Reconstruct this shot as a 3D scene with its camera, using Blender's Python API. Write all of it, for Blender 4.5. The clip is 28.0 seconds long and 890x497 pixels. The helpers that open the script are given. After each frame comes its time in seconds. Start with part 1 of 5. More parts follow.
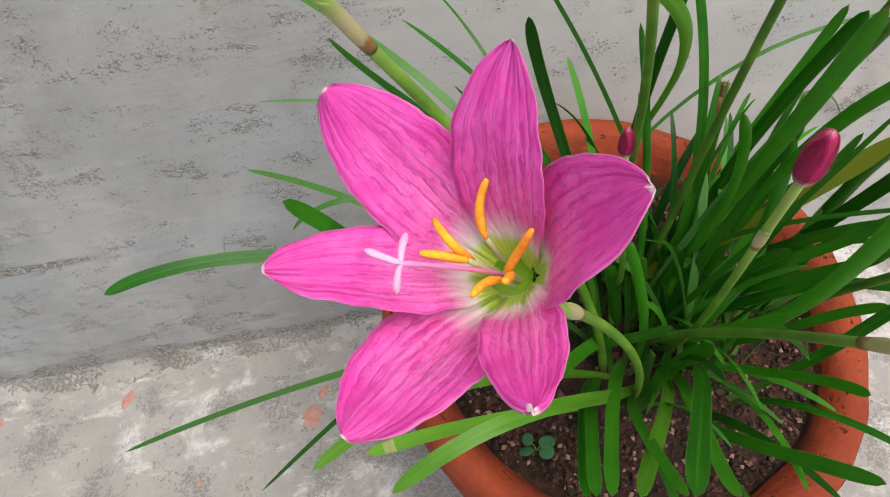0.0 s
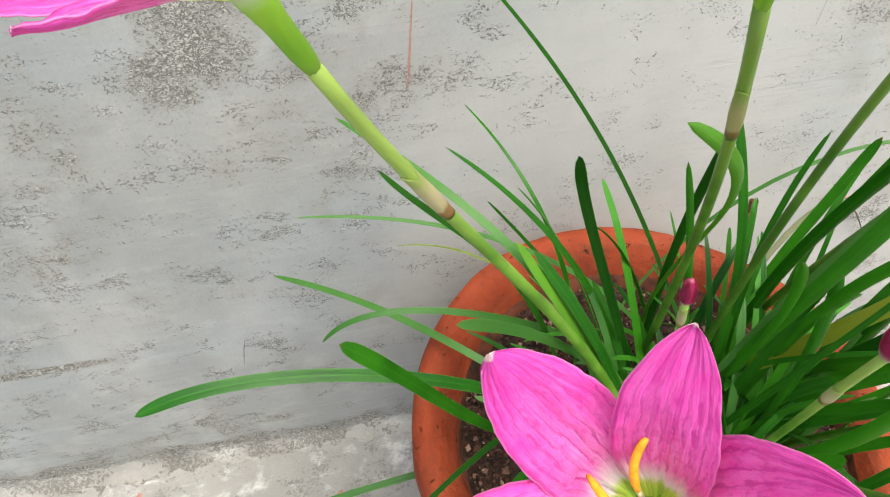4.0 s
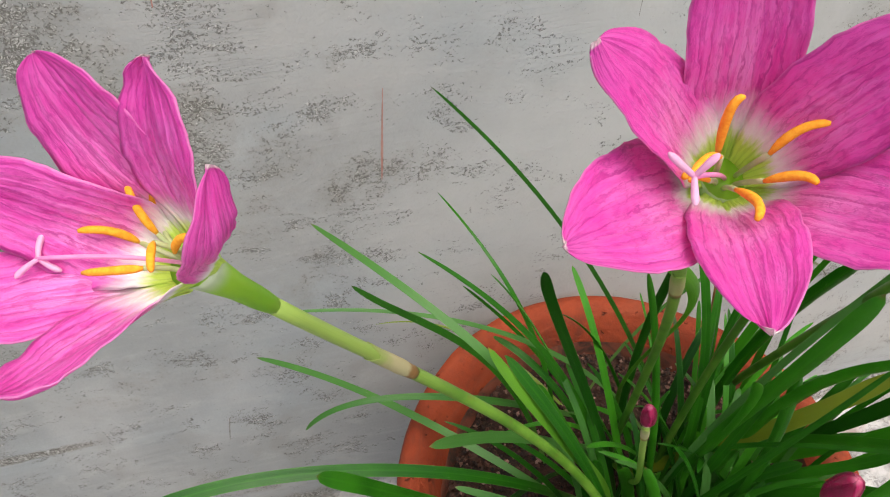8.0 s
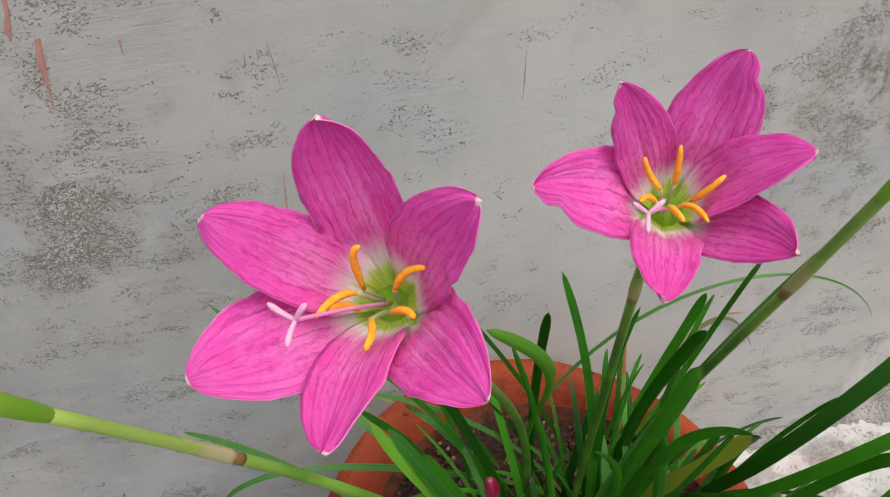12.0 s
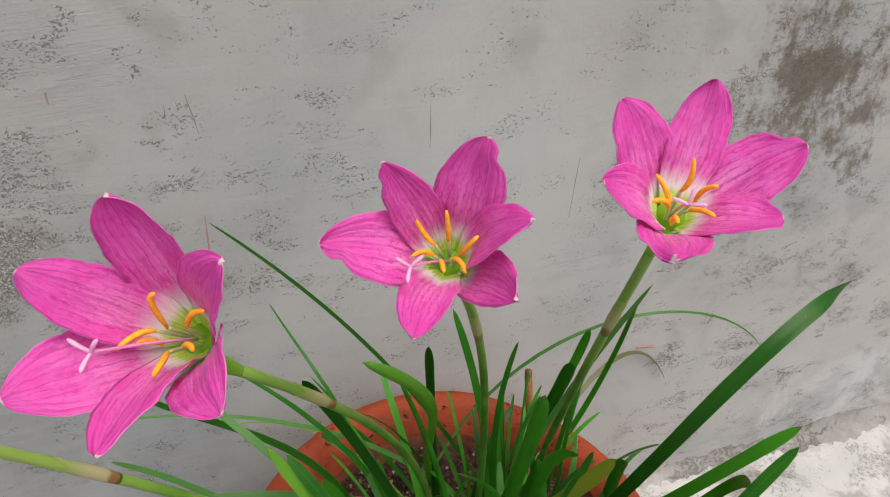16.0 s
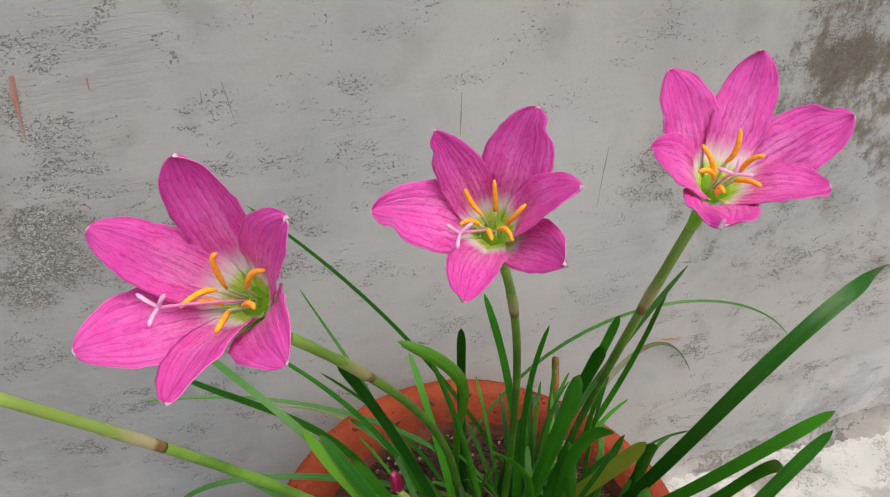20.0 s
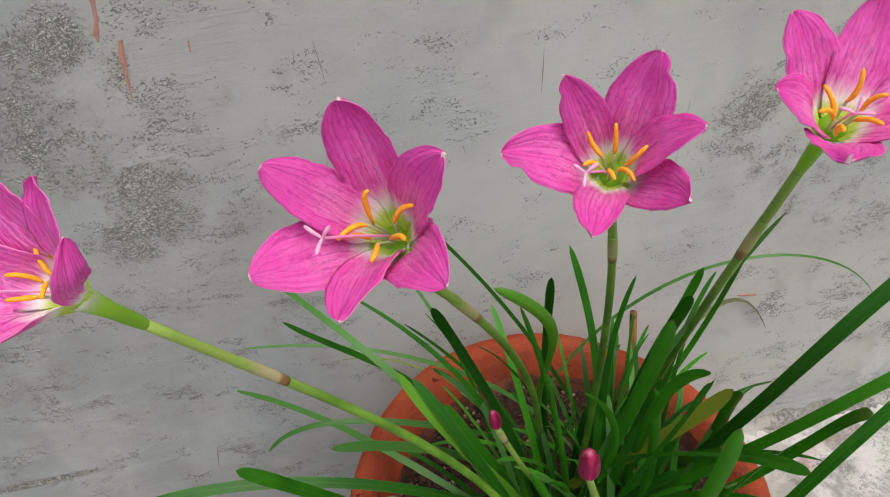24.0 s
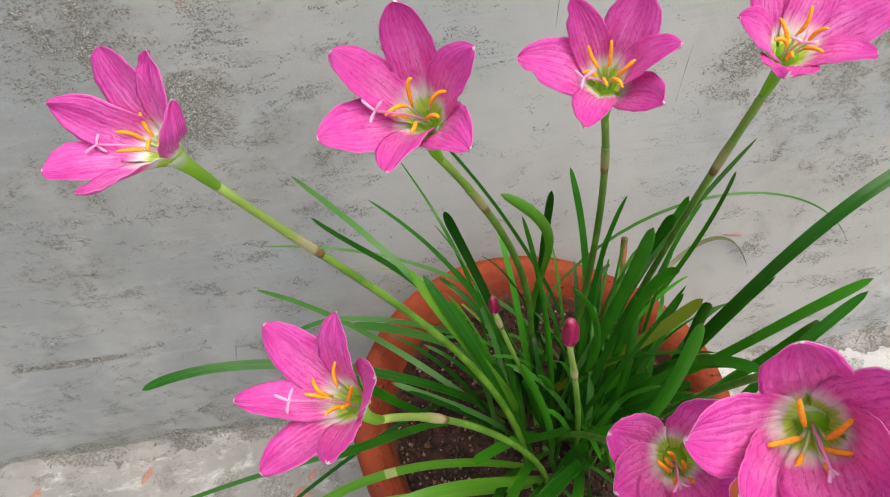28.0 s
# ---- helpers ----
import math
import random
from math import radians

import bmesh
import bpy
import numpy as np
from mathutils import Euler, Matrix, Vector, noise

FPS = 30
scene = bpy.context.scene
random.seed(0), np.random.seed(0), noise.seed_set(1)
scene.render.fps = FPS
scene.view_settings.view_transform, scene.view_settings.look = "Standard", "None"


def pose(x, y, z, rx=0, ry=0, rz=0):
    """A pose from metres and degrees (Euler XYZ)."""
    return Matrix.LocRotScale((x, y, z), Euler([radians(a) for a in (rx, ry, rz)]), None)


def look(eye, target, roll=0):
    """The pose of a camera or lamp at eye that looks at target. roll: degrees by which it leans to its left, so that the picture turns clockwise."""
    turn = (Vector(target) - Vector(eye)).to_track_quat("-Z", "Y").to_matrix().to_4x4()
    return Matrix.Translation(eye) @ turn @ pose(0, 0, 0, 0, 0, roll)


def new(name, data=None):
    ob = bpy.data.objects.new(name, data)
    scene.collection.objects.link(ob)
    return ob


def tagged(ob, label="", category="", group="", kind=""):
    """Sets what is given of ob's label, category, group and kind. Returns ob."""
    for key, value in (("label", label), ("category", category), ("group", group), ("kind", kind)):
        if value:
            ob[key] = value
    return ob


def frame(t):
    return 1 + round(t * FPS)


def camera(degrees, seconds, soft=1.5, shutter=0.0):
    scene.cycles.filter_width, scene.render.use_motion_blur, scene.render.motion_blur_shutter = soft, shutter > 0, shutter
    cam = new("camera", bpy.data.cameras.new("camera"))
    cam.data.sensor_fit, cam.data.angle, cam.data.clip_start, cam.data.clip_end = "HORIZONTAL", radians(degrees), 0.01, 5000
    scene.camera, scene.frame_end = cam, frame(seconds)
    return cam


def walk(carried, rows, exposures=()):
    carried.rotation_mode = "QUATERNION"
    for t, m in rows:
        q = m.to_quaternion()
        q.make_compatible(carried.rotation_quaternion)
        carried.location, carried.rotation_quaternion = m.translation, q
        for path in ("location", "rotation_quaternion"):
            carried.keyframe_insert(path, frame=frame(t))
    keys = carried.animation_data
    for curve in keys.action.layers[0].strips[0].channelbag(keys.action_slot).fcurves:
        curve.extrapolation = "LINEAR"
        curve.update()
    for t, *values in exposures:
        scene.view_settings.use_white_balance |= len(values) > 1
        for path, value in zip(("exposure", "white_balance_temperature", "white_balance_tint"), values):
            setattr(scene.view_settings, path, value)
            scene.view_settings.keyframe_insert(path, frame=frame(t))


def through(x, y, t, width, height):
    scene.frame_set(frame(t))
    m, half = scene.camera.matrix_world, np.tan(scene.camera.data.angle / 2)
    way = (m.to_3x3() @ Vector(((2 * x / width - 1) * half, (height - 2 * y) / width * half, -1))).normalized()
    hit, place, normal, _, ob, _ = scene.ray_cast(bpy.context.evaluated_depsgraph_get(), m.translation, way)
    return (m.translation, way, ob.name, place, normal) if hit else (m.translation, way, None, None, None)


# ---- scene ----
cam = camera(63.55, 28.0, soft=1.1)
# seconds, eye, target, roll
PATH = [
    (0, (-0.11122, -0.36285, 0.51510), (-0.06733, 0.27799, -0.25132), -7.35),
    (1, (-0.11765, -0.36257, 0.51689), (-0.08550, 0.28737, -0.24242), -7.64),
    (1.5, (-0.12220, -0.36099, 0.51734), (-0.09172, 0.28953, -0.24154), -7.47),
    (2, (-0.12365, -0.36131, 0.52072), (-0.09139, 0.29550, -0.23265), -7.26),
    (3, (-0.12141, -0.35139, 0.52179), (-0.07380, 0.31775, -0.21981), -7.11),
    (3.5, (-0.12396, -0.34807, 0.52744), (-0.06417, 0.34497, -0.19098), -5.95),
    (4, (-0.12705, -0.34155, 0.53080), (-0.05921, 0.36956, -0.16901), -5.68),
    (4.5, (-0.12805, -0.33294, 0.54202), (-0.05821, 0.41100, -0.12256), -7.69),
    (6.5, (-0.12665, -0.32227, 0.55816), (-0.05227, 0.41874, -0.10920), -7.85),
    (7, (-0.12141, -0.30946, 0.55097), (-0.01665, 0.40403, -0.14182), -6.27),
    (7.5, (-0.12702, -0.31831, 0.56112), (-0.06069, 0.40004, -0.13139), -8.05),
    (8, (-0.11489, -0.32596, 0.56353), (-0.02569, 0.40157, -0.11673), -6.49),
    (8.5, (-0.11515, -0.32909, 0.56756), (-0.02779, 0.40168, -0.10945), -6.77),
    (9, (-0.11017, -0.32824, 0.56429), (-0.01427, 0.39895, -0.11541), -6.15),
    (9.5, (-0.09699, -0.33867, 0.57167), (-0.00714, 0.40289, -0.09317), -6.55),
    (10, (-0.08927, -0.33907, 0.57478), (0.01397, 0.41113, -0.07833), -6.92),
    (10.2, (-0.08718, -0.33632, 0.57685), (0.01419, 0.41500, -0.07526), -6.95),
    (10.5, (-0.08208, -0.33244, 0.57937), (0.02517, 0.41859, -0.07213), -7.61),
    (11, (-0.07259, -0.33613, 0.57947), (0.04767, 0.41873, -0.06529), -7.12),
    (11.5, (-0.06830, -0.33881, 0.57828), (0.04736, 0.42571, -0.05585), -7.53),
    (13.5, (-0.06034, -0.35952, 0.58969), (0.06580, 0.41895, -0.02519), -5.89),
    (14, (-0.05273, -0.36274, 0.58779), (0.08166, 0.41946, -0.02058), -5.53),
    (14.5, (-0.04821, -0.36528, 0.59180), (0.09446, 0.42108, -0.00928), -5.44),
    (15, (-0.04418, -0.36766, 0.59247), (0.10307, 0.42202, -0.00313), -5.24),
    (15.5, (-0.04159, -0.36678, 0.59238), (0.10657, 0.42085, -0.00568), -5.44),
    (16, (-0.03334, -0.37264, 0.59722), (0.12534, 0.41677, 0.00422), -5.25),
    (16.5, (-0.03050, -0.37719, 0.59750), (0.12399, 0.41304, 0.00449), -5.70),
    (17, (-0.02781, -0.37598, 0.59480), (0.12504, 0.41311, -0.00016), -5.84),
    (17.5, (-0.02920, -0.37584, 0.59278), (0.11939, 0.41317, -0.00337), -6.07),
    (18, (-0.03247, -0.37474, 0.59144), (0.11145, 0.41069, -0.01054), -6.06),
    (18.5, (-0.03601, -0.37161, 0.59046), (0.10349, 0.41130, -0.01583), -6.31),
    (19, (-0.03702, -0.37233, 0.59265), (0.09996, 0.41482, -0.00872), -6.37),
    (19.5, (-0.04133, -0.37487, 0.59264), (0.08952, 0.41578, -0.00547), -6.24),
    (20, (-0.04187, -0.37766, 0.59437), (0.09218, 0.41622, 0.00126), -5.88),
    (20.5, (-0.04320, -0.37891, 0.59617), (0.08579, 0.41982, 0.00846), -6.13),
    (21, (-0.04635, -0.38112, 0.59926), (0.06783, 0.41915, 0.01060), -6.54),
    (21.5, (-0.04568, -0.38120, 0.60006), (0.05599, 0.42054, 0.01110), -7.48),
    (23.5, (-0.04655, -0.38903, 0.60607), (0.04183, 0.40594, 0.00590), -8.30),
    (24, (-0.06137, -0.38680, 0.59824), (-0.00911, 0.39305, -0.02554), -9.52),
    (24.5, (-0.06975, -0.38678, 0.59233), (-0.01854, 0.38211, -0.04500), -9.05),
    (25, (-0.06174, -0.38763, 0.59044), (-0.01356, 0.36909, -0.06153), -10.24),
    (25.5, (-0.06536, -0.39453, 0.59622), (-0.02481, 0.35878, -0.06020), -9.91),
    (26, (-0.06615, -0.40249, 0.60180), (-0.02949, 0.34383, -0.06277), -9.57),
    (26.5, (-0.06963, -0.41674, 0.61149), (-0.03697, 0.33464, -0.04756), -8.40),
    (27, (-0.07286, -0.42286, 0.61012), (-0.03743, 0.31621, -0.06258), -7.16),
    (27.5, (-0.06991, -0.42803, 0.61116), (-0.03537, 0.31153, -0.06105), -7.21),
    (28, (-0.07162, -0.43274, 0.61246), (-0.03605, 0.30025, -0.06685), -6.55),
]
walk(cam, [(t, look(eye, target, roll)) for t, eye, target, roll in PATH], exposures=[
    (0, 0.50, 6700, 10), (1, 0.56, 6700, 9), (2, 0.66, 6700, 8), (3, 0.70, 6700, 6), (4, 0.96, 6750, 5), (4.5, 0.94, 6750, 5), (6.5, 0.66, 6700, 7), (8, 0.48, 6700, 9),
    (9, 0.50, 6700, 10), (10, 0.34, 6700, 11), (11, 0.29, 6700, 10), (14, 0.26, 6700, 10), (17, 0.23, 6700, 10), (20, 0.25, 6700, 10), (24, 0.22, 6700, 8), (25, 0.40, 6700, 8), (26, 0.34, 6700, 8), (28, 0.45, 6700, 8)])

# ---- light: open shade under a bright sky ----
world = bpy.data.worlds.new("sky")
scene.world = world
world.use_nodes = True
wn = world.node_tree.nodes
sky = wn.new("ShaderNodeTexSky")
sky.sky_type = "NISHITA"
sky.sun_disc = False
SUN_UP, SUN_TURN = radians(66), radians(150)
sky.sun_elevation, sky.sun_rotation = SUN_UP, SUN_TURN
sky.dust_density = 4.0
wn["Background"].inputs["Strength"].default_value = 0.15
world.node_tree.links.new(sky.outputs[0], wn["Background"].inputs["Color"])
sun_data = bpy.data.lights.new("sun", "SUN")
sun_data.energy, sun_data.angle, sun_data.color = 1.7, radians(50), (1.0, 0.96, 0.9)
sun = new("sun", sun_data)
SUN_DIR = Vector((math.sin(SUN_TURN) * math.cos(SUN_UP), math.cos(SUN_TURN) * math.cos(SUN_UP), math.sin(SUN_UP)))
sun.matrix_world = look(SUN_DIR * 5, (0, 0, 0))

# ---- materials ----


class Mat:
    """A node material with a short way of wiring it."""

    def __init__(self, name, rough=0.6, **more):
        self.m = bpy.data.materials.new(name)
        self.m.use_nodes = True
        self.t = self.m.node_tree
        self.b = self.t.nodes["Principled BSDF"]
        self.b.inputs["Roughness"].default_value = rough
        for k, v in more.items():
            self.b.inputs[k.replace("_", " ")].default_value = v

    def put(self, kind, **vals):
        n = self.t.nodes.new("ShaderNode" + kind)
        for k, v in vals.items():
            self.set(n, k, v)
        return n

    def set(self, n, k, v):
        if k.startswith("i"):
            sock = n.inputs[int(k[1:])]
            if isinstance(v, bpy.types.NodeSocket):
                self.t.links.new(v, sock)
            else:
                sock.default_value = v

    def math(self, op, a, b=0.0, c=0.0):
        n = self.t.nodes.new("ShaderNodeMath")
        n.operation = op
        for i, v in enumerate((a, b, c)):
            self.set(n, f"i{i}", v)
        return n.outputs[0]

    def noise(self, vec, scale, detail=4.0, rough=0.55, distort=0.0):
        n = self.put("TexNoise", i0=vec, i2=scale, i3=detail, i4=rough)
        n.inputs["Distortion"].default_value = distort
        return n.outputs["Fac"]

    def ramp(self, fac, a, b):
        """0 to 1 as fac goes from a to b, smoothly."""
        n = self.t.nodes.new("ShaderNodeMapRange")
        n.interpolation_type = "SMOOTHSTEP"
        for i, v in enumerate((fac, a, b, 0.0, 1.0)):
            self.set(n, f"i{i}", v)
        return n.outputs[0]

    def mix(self, fac, a, b):
        n = self.t.nodes.new("ShaderNodeMix")
        n.data_type = "RGBA"
        self.set(n, "i0", fac)
        self.set(n, "i6", a)
        self.set(n, "i7", b)
        return n.outputs[2]

    def coords(self, which="Object", scale=(1, 1, 1)):
        c = self.t.nodes.new("ShaderNodeTexCoord").outputs[which]
        if tuple(scale) == (1, 1, 1):
            return c
        n = self.t.nodes.new("ShaderNodeMapping")
        self.set(n, "i0", c)
        n.inputs[3].default_value = scale
        return n.outputs[0]

    def split(self, vec):
        n = self.put("SeparateXYZ", i0=vec)
        return n.outputs

    def color(self, sock):
        self.set(self.b, "i0", sock)

    def bump(self, height, strength=0.3, distance=0.001):
        n = self.put("Bump", i0=strength, i1=distance)
        self.t.links.new(height, n.inputs["Height"])
        self.t.links.new(n.outputs[0], self.b.inputs["Normal"])

    def glow_through(self, colour, share):
        """Lets part of the light pass, as thin leaves and petals do."""
        tr = self.put("BsdfTranslucent", i0=colour)
        mx = self.put("MixShader", i0=share, i1=self.b.outputs[0], i2=tr.outputs[0])
        self.t.links.new(mx.outputs[0], self.t.nodes["Material Output"].inputs[0])


def rgb(r, g, b):
    return (r, g, b, 1.0)


def near(mat, x, z, rx, rz):
    """1 at a place of the wall, falling to 0 at the given half sizes."""
    s = mat.split(mat.coords())
    dx = mat.math("DIVIDE", mat.math("SUBTRACT", s[0], x), rx)
    dz = mat.math("DIVIDE", mat.math("SUBTRACT", s[2], z), rz)
    d = mat.math("ADD", mat.math("MULTIPLY", dx, dx), mat.math("MULTIPLY", dz, dz))
    return mat.math("MAXIMUM", mat.math("SUBTRACT", 1.0, d), 0.0)


def flecks(m, o, density, size=1.0):
    """Small rod-shaped chips, thicker where density (0 to 1) is high, and the pale grains beside them."""
    stretch = m.put("VectorMath", i0=o, i1=(1, 1, 1.2))
    stretch.operation = "MULTIPLY"
    o2 = stretch.outputs[0]
    warp = m.noise(o2, 250.0 / size, 1.5, 0.5, 1.4)
    curl = m.ramp(m.math("ABSOLUTE", m.math("SUBTRACT", warp, 0.5)), 0.105, 0.045)
    cut = m.noise(o2, 330.0 / size, 2.5, 0.6, 0.6)
    keep = m.math("SUBTRACT", m.math("ADD", cut, m.math("MULTIPLY", density, 0.40)), 0.70)
    chip = m.math("MULTIPLY", curl, m.ramp(keep, 0.0, 0.08))
    return chip, m.math("MULTIPLY", m.ramp(keep, 0.03, 0.14), m.ramp(curl, 0.35, 0.0))


def wall_material():
    m = Mat("grey_plaster", rough=0.85)
    o = m.coords()
    big = m.noise(o, 4.0, 5.0, 0.6)
    mid = m.noise(m.coords(scale=(1, 1, 2.2)), 22.0, 6.0, 0.65, 0.6)
    fine = m.noise(o, 420.0, 3.0, 0.6)
    trowel = m.noise(m.coords(scale=(5, 1, 75)), 3.0, 4.0, 0.6, 0.1)
    x, _, z = m.split(o)
    # random mottling plus a left-to-right rise: stronger light painted into the tone
    tone = m.ramp(m.math("ADD", big, m.math("MULTIPLY", m.math("SINE", m.math("ADD", m.math("MULTIPLY", x, 2.6), m.math("MULTIPLY", m.math("SUBTRACT", m.noise(m.coords(scale=(1, 1, 0.5)), 0.9, 2.0, 0.5), 0.5), m.ramp(m.math("ABSOLUTE", x), 0.6, 1.6)))), 0.42)), 0.16, 0.58)
    c = m.mix(tone, rgb(0.275, 0.284, 0.275), rgb(0.415, 0.405, 0.375))
    c = m.mix(m.math("MULTIPLY", m.ramp(mid, 0.45, 0.75), 0.35), c, rgb(0.470, 0.461, 0.435))
    c = m.mix(m.math("MULTIPLY", m.ramp(m.noise(m.coords(scale=(0.7, 1, 1.5)), 6.0, 4.0, 0.6), 0.46, 0.66), 0.5), c, rgb(0.335, 0.375, 0.385))
    cloud = m.noise(m.coords(scale=(1, 1, 1.4)), 9.0, 5.0, 0.6, 0.3)
    c = m.mix(m.math("MULTIPLY", m.ramp(cloud, 0.48, 0.75), 0.28), c, rgb(0.261, 0.248, 0.222))
    c = m.mix(m.math("MULTIPLY", m.ramp(trowel, 0.45, 0.8), 0.13), c, rgb(0.452, 0.461, 0.461))
    c = m.mix(m.math("MULTIPLY", m.ramp(fine, 0.4, 0.8), 0.15), c, rgb(0.226, 0.226, 0.217))
    drift = m.noise(m.coords(scale=(1.5, 1, 0.6)), 5.5, 4.0, 0.55, 0.4)
    c = m.mix(m.math("MULTIPLY", m.ramp(drift, 0.50, 0.68), 0.30), c, rgb(0.480, 0.470, 0.445))
    c = m.mix(m.math("MULTIPLY", m.ramp(drift, 0.48, 0.30), 0.30), c, rgb(0.255, 0.262, 0.262))
    blotch = m.noise(m.coords(scale=(1, 1, 0.75)), 26.0, 3.0, 0.55, 0.3)
    c = m.mix(m.math("MULTIPLY", m.ramp(blotch, 0.55, 0.72), 0.30), c, rgb(0.225, 0.215, 0.185))
    # weathered patches, where the skin has chipped away in small flecks
    spots = None
    for px, pz, rx, rz, k in WORN:
        d = m.math("MULTIPLY", near(m, px, pz, rx, rz), k)
        spots = d if spots is None else m.math("MAXIMUM", spots, d)
    ragged = m.noise(m.coords(scale=(1, 1, 1.2)), 22.0, 8.0, 0.80, 0.0)
    patch = m.ramp(m.math("ADD", spots, m.math("MULTIPLY", m.math("SUBTRACT", ragged, 0.5), 3.6)), 0.35, 1.25)
    patch = m.math("MULTIPLY", patch, m.ramp(spots, 0.0, 0.3))
    stray = m.math("MULTIPLY", m.ramp(m.noise(m.coords(scale=(0.8, 1, 1.5)), 24.0, 6.0, 0.75, 0.2), 0.465, 0.62), 0.70)
    stray = m.math("MULTIPLY", stray, m.math("ADD", 0.66, m.math("MULTIPLY", m.math("ADD", m.ramp(x, 0.08, -0.12), m.ramp(x, 0.14, 0.22)), 0.34)))
    worn = m.math("MAXIMUM", patch, stray)
    sparse = m.ramp(m.noise(o, 34.0, 5.0, 0.7), 0.34, 0.62)
    chip, lit = flecks(m, o, m.math("MULTIPLY", worn, m.math("ADD", 0.70, m.math("MULTIPLY", sparse, 0.35))), 0.58)
    c = m.mix(m.math("MULTIPLY", patch, 0.58), c, rgb(0.235, 0.215, 0.175))
    c = m.mix(m.math("MULTIPLY", lit, 0.60), c, rgb(0.56, 0.545, 0.50))
    c = m.mix(m.math("MULTIPLY", chip, m.math("ADD", 0.68, m.math("MULTIPLY", m.ramp(z, 0.26, 0.14), 0.17))), c, rgb(0.098, 0.092, 0.076))
    # ragged paler area about the middle of the wall, left out on the chips
    pale_middle = m.math("MULTIPLY", near(m, 0.045, 0.25, 0.19, 0.24), m.ramp(m.noise(o, 7.0, 5.0, 0.6), 0.25, 0.6))
    c = m.mix(m.math("MULTIPLY", pale_middle, m.math("MULTIPLY", m.math("SUBTRACT", 1.0, chip), 0.70)), c, rgb(0.515, 0.510, 0.485))
    # soft brown stains running down by the chipped corner
    stain = m.math("MAXIMUM", near(m, 0.290, 0.398, 0.050, 0.078), m.math("MULTIPLY", near(m, 0.335, 0.37, 0.035, 0.09), 0.8))
    stain = m.ramp(m.math("ADD", stain, m.math("MULTIPLY", m.math("SUBTRACT", m.noise(m.coords(scale=(1.2, 1, 0.8)), 34.0, 8.0, 0.74), 0.5), 5.0)), 0.35, 1.05)
    stain = m.math("MULTIPLY", stain, m.ramp(near(m, 0.308, 0.385, 0.085, 0.13), 0.0, 0.4))
    c = m.mix(m.math("MULTIPLY", stain, 0.80), c, rgb(0.115, 0.092, 0.060))
    # lime bloom low down by the corner of the floor
    lime = m.math("MULTIPLY", m.math("MINIMUM", m.math("MULTIPLY", near(m, 0.50, 0.0, 0.24, 0.13), 2.0), 1.0), m.ramp(m.noise(o, 20.0, 7.0, 0.75, 0.8), 0.42, 0.62))
    c = m.mix(m.math("MULTIPLY", lime, 0.55), c, rgb(0.60, 0.59, 0.57))
    # drag marks running nearly level, thicker towards the foot
    line = m.noise(m.coords(scale=(4, 1, 110)), 2.6, 3.0, 0.5, 0.8)
    low = m.ramp(z, 0.075, 0.02)
    crack = m.math("MULTIPLY", m.ramp(m.math("ABSOLUTE", m.math("SUBTRACT", line, 0.5)), 0.02, 0.0), m.math("MAXIMUM", m.ramp(m.noise(o, 9.0), 0.5, 0.62), low))
    c = m.mix(m.math("MULTIPLY", crack, m.math("ADD", 0.03, m.math("MULTIPLY", low, 0.32))), c, rgb(0.174, 0.165, 0.148))
    m.color(c)
    h = m.math("ADD", m.math("MULTIPLY", mid, 0.7), m.math("MULTIPLY", fine, 0.3))
    h = m.math("SUBTRACT", h, m.math("MULTIPLY", chip, 1.4))
    h = m.math("SUBTRACT", h, m.math("MULTIPLY", crack, 0.12))
    h = m.math("ADD", h, m.math("MULTIPLY", trowel, 0.07))
    m.bump(h, 0.65, 0.0014)
    return m.m


def mortar_material():
    """The crumbly fillet between wall and floor."""
    m = Mat("crumbly_mortar", rough=0.9)
    o = m.coords()
    c = m.mix(m.ramp(m.noise(o, 16.0, 6.0, 0.65), 0.35, 0.65), rgb(0.263, 0.252, 0.230), rgb(0.344, 0.333, 0.307))
    chip, _ = flecks(m, o, m.ramp(m.noise(m.coords(scale=(0.5, 1, 1)), 22.0, 5.0, 0.7), 0.38, 0.60), 1.1)
    c = m.mix(m.math("MULTIPLY", m.ramp(m.noise(m.coords(scale=(0.6, 1, 1)), 26.0, 7.0, 0.72, 0.2), 0.52, 0.68), 0.6), c, rgb(0.526, 0.519, 0.497))
    c = m.mix(m.math("MULTIPLY", m.ramp(m.noise(o, 30.0, 5.0, 0.7), 0.55, 0.7), 0.4), c, rgb(0.197, 0.171, 0.135))
    c = m.mix(m.math("MULTIPLY", chip, 0.5), c, rgb(0.087, 0.079, 0.066))
    m.color(c)
    m.bump(m.math("SUBTRACT", m.noise(o, 110.0, 6.0, 0.7), m.math("MULTIPLY", chip, 0.6)), 0.9, 0.0025)
    return m.m


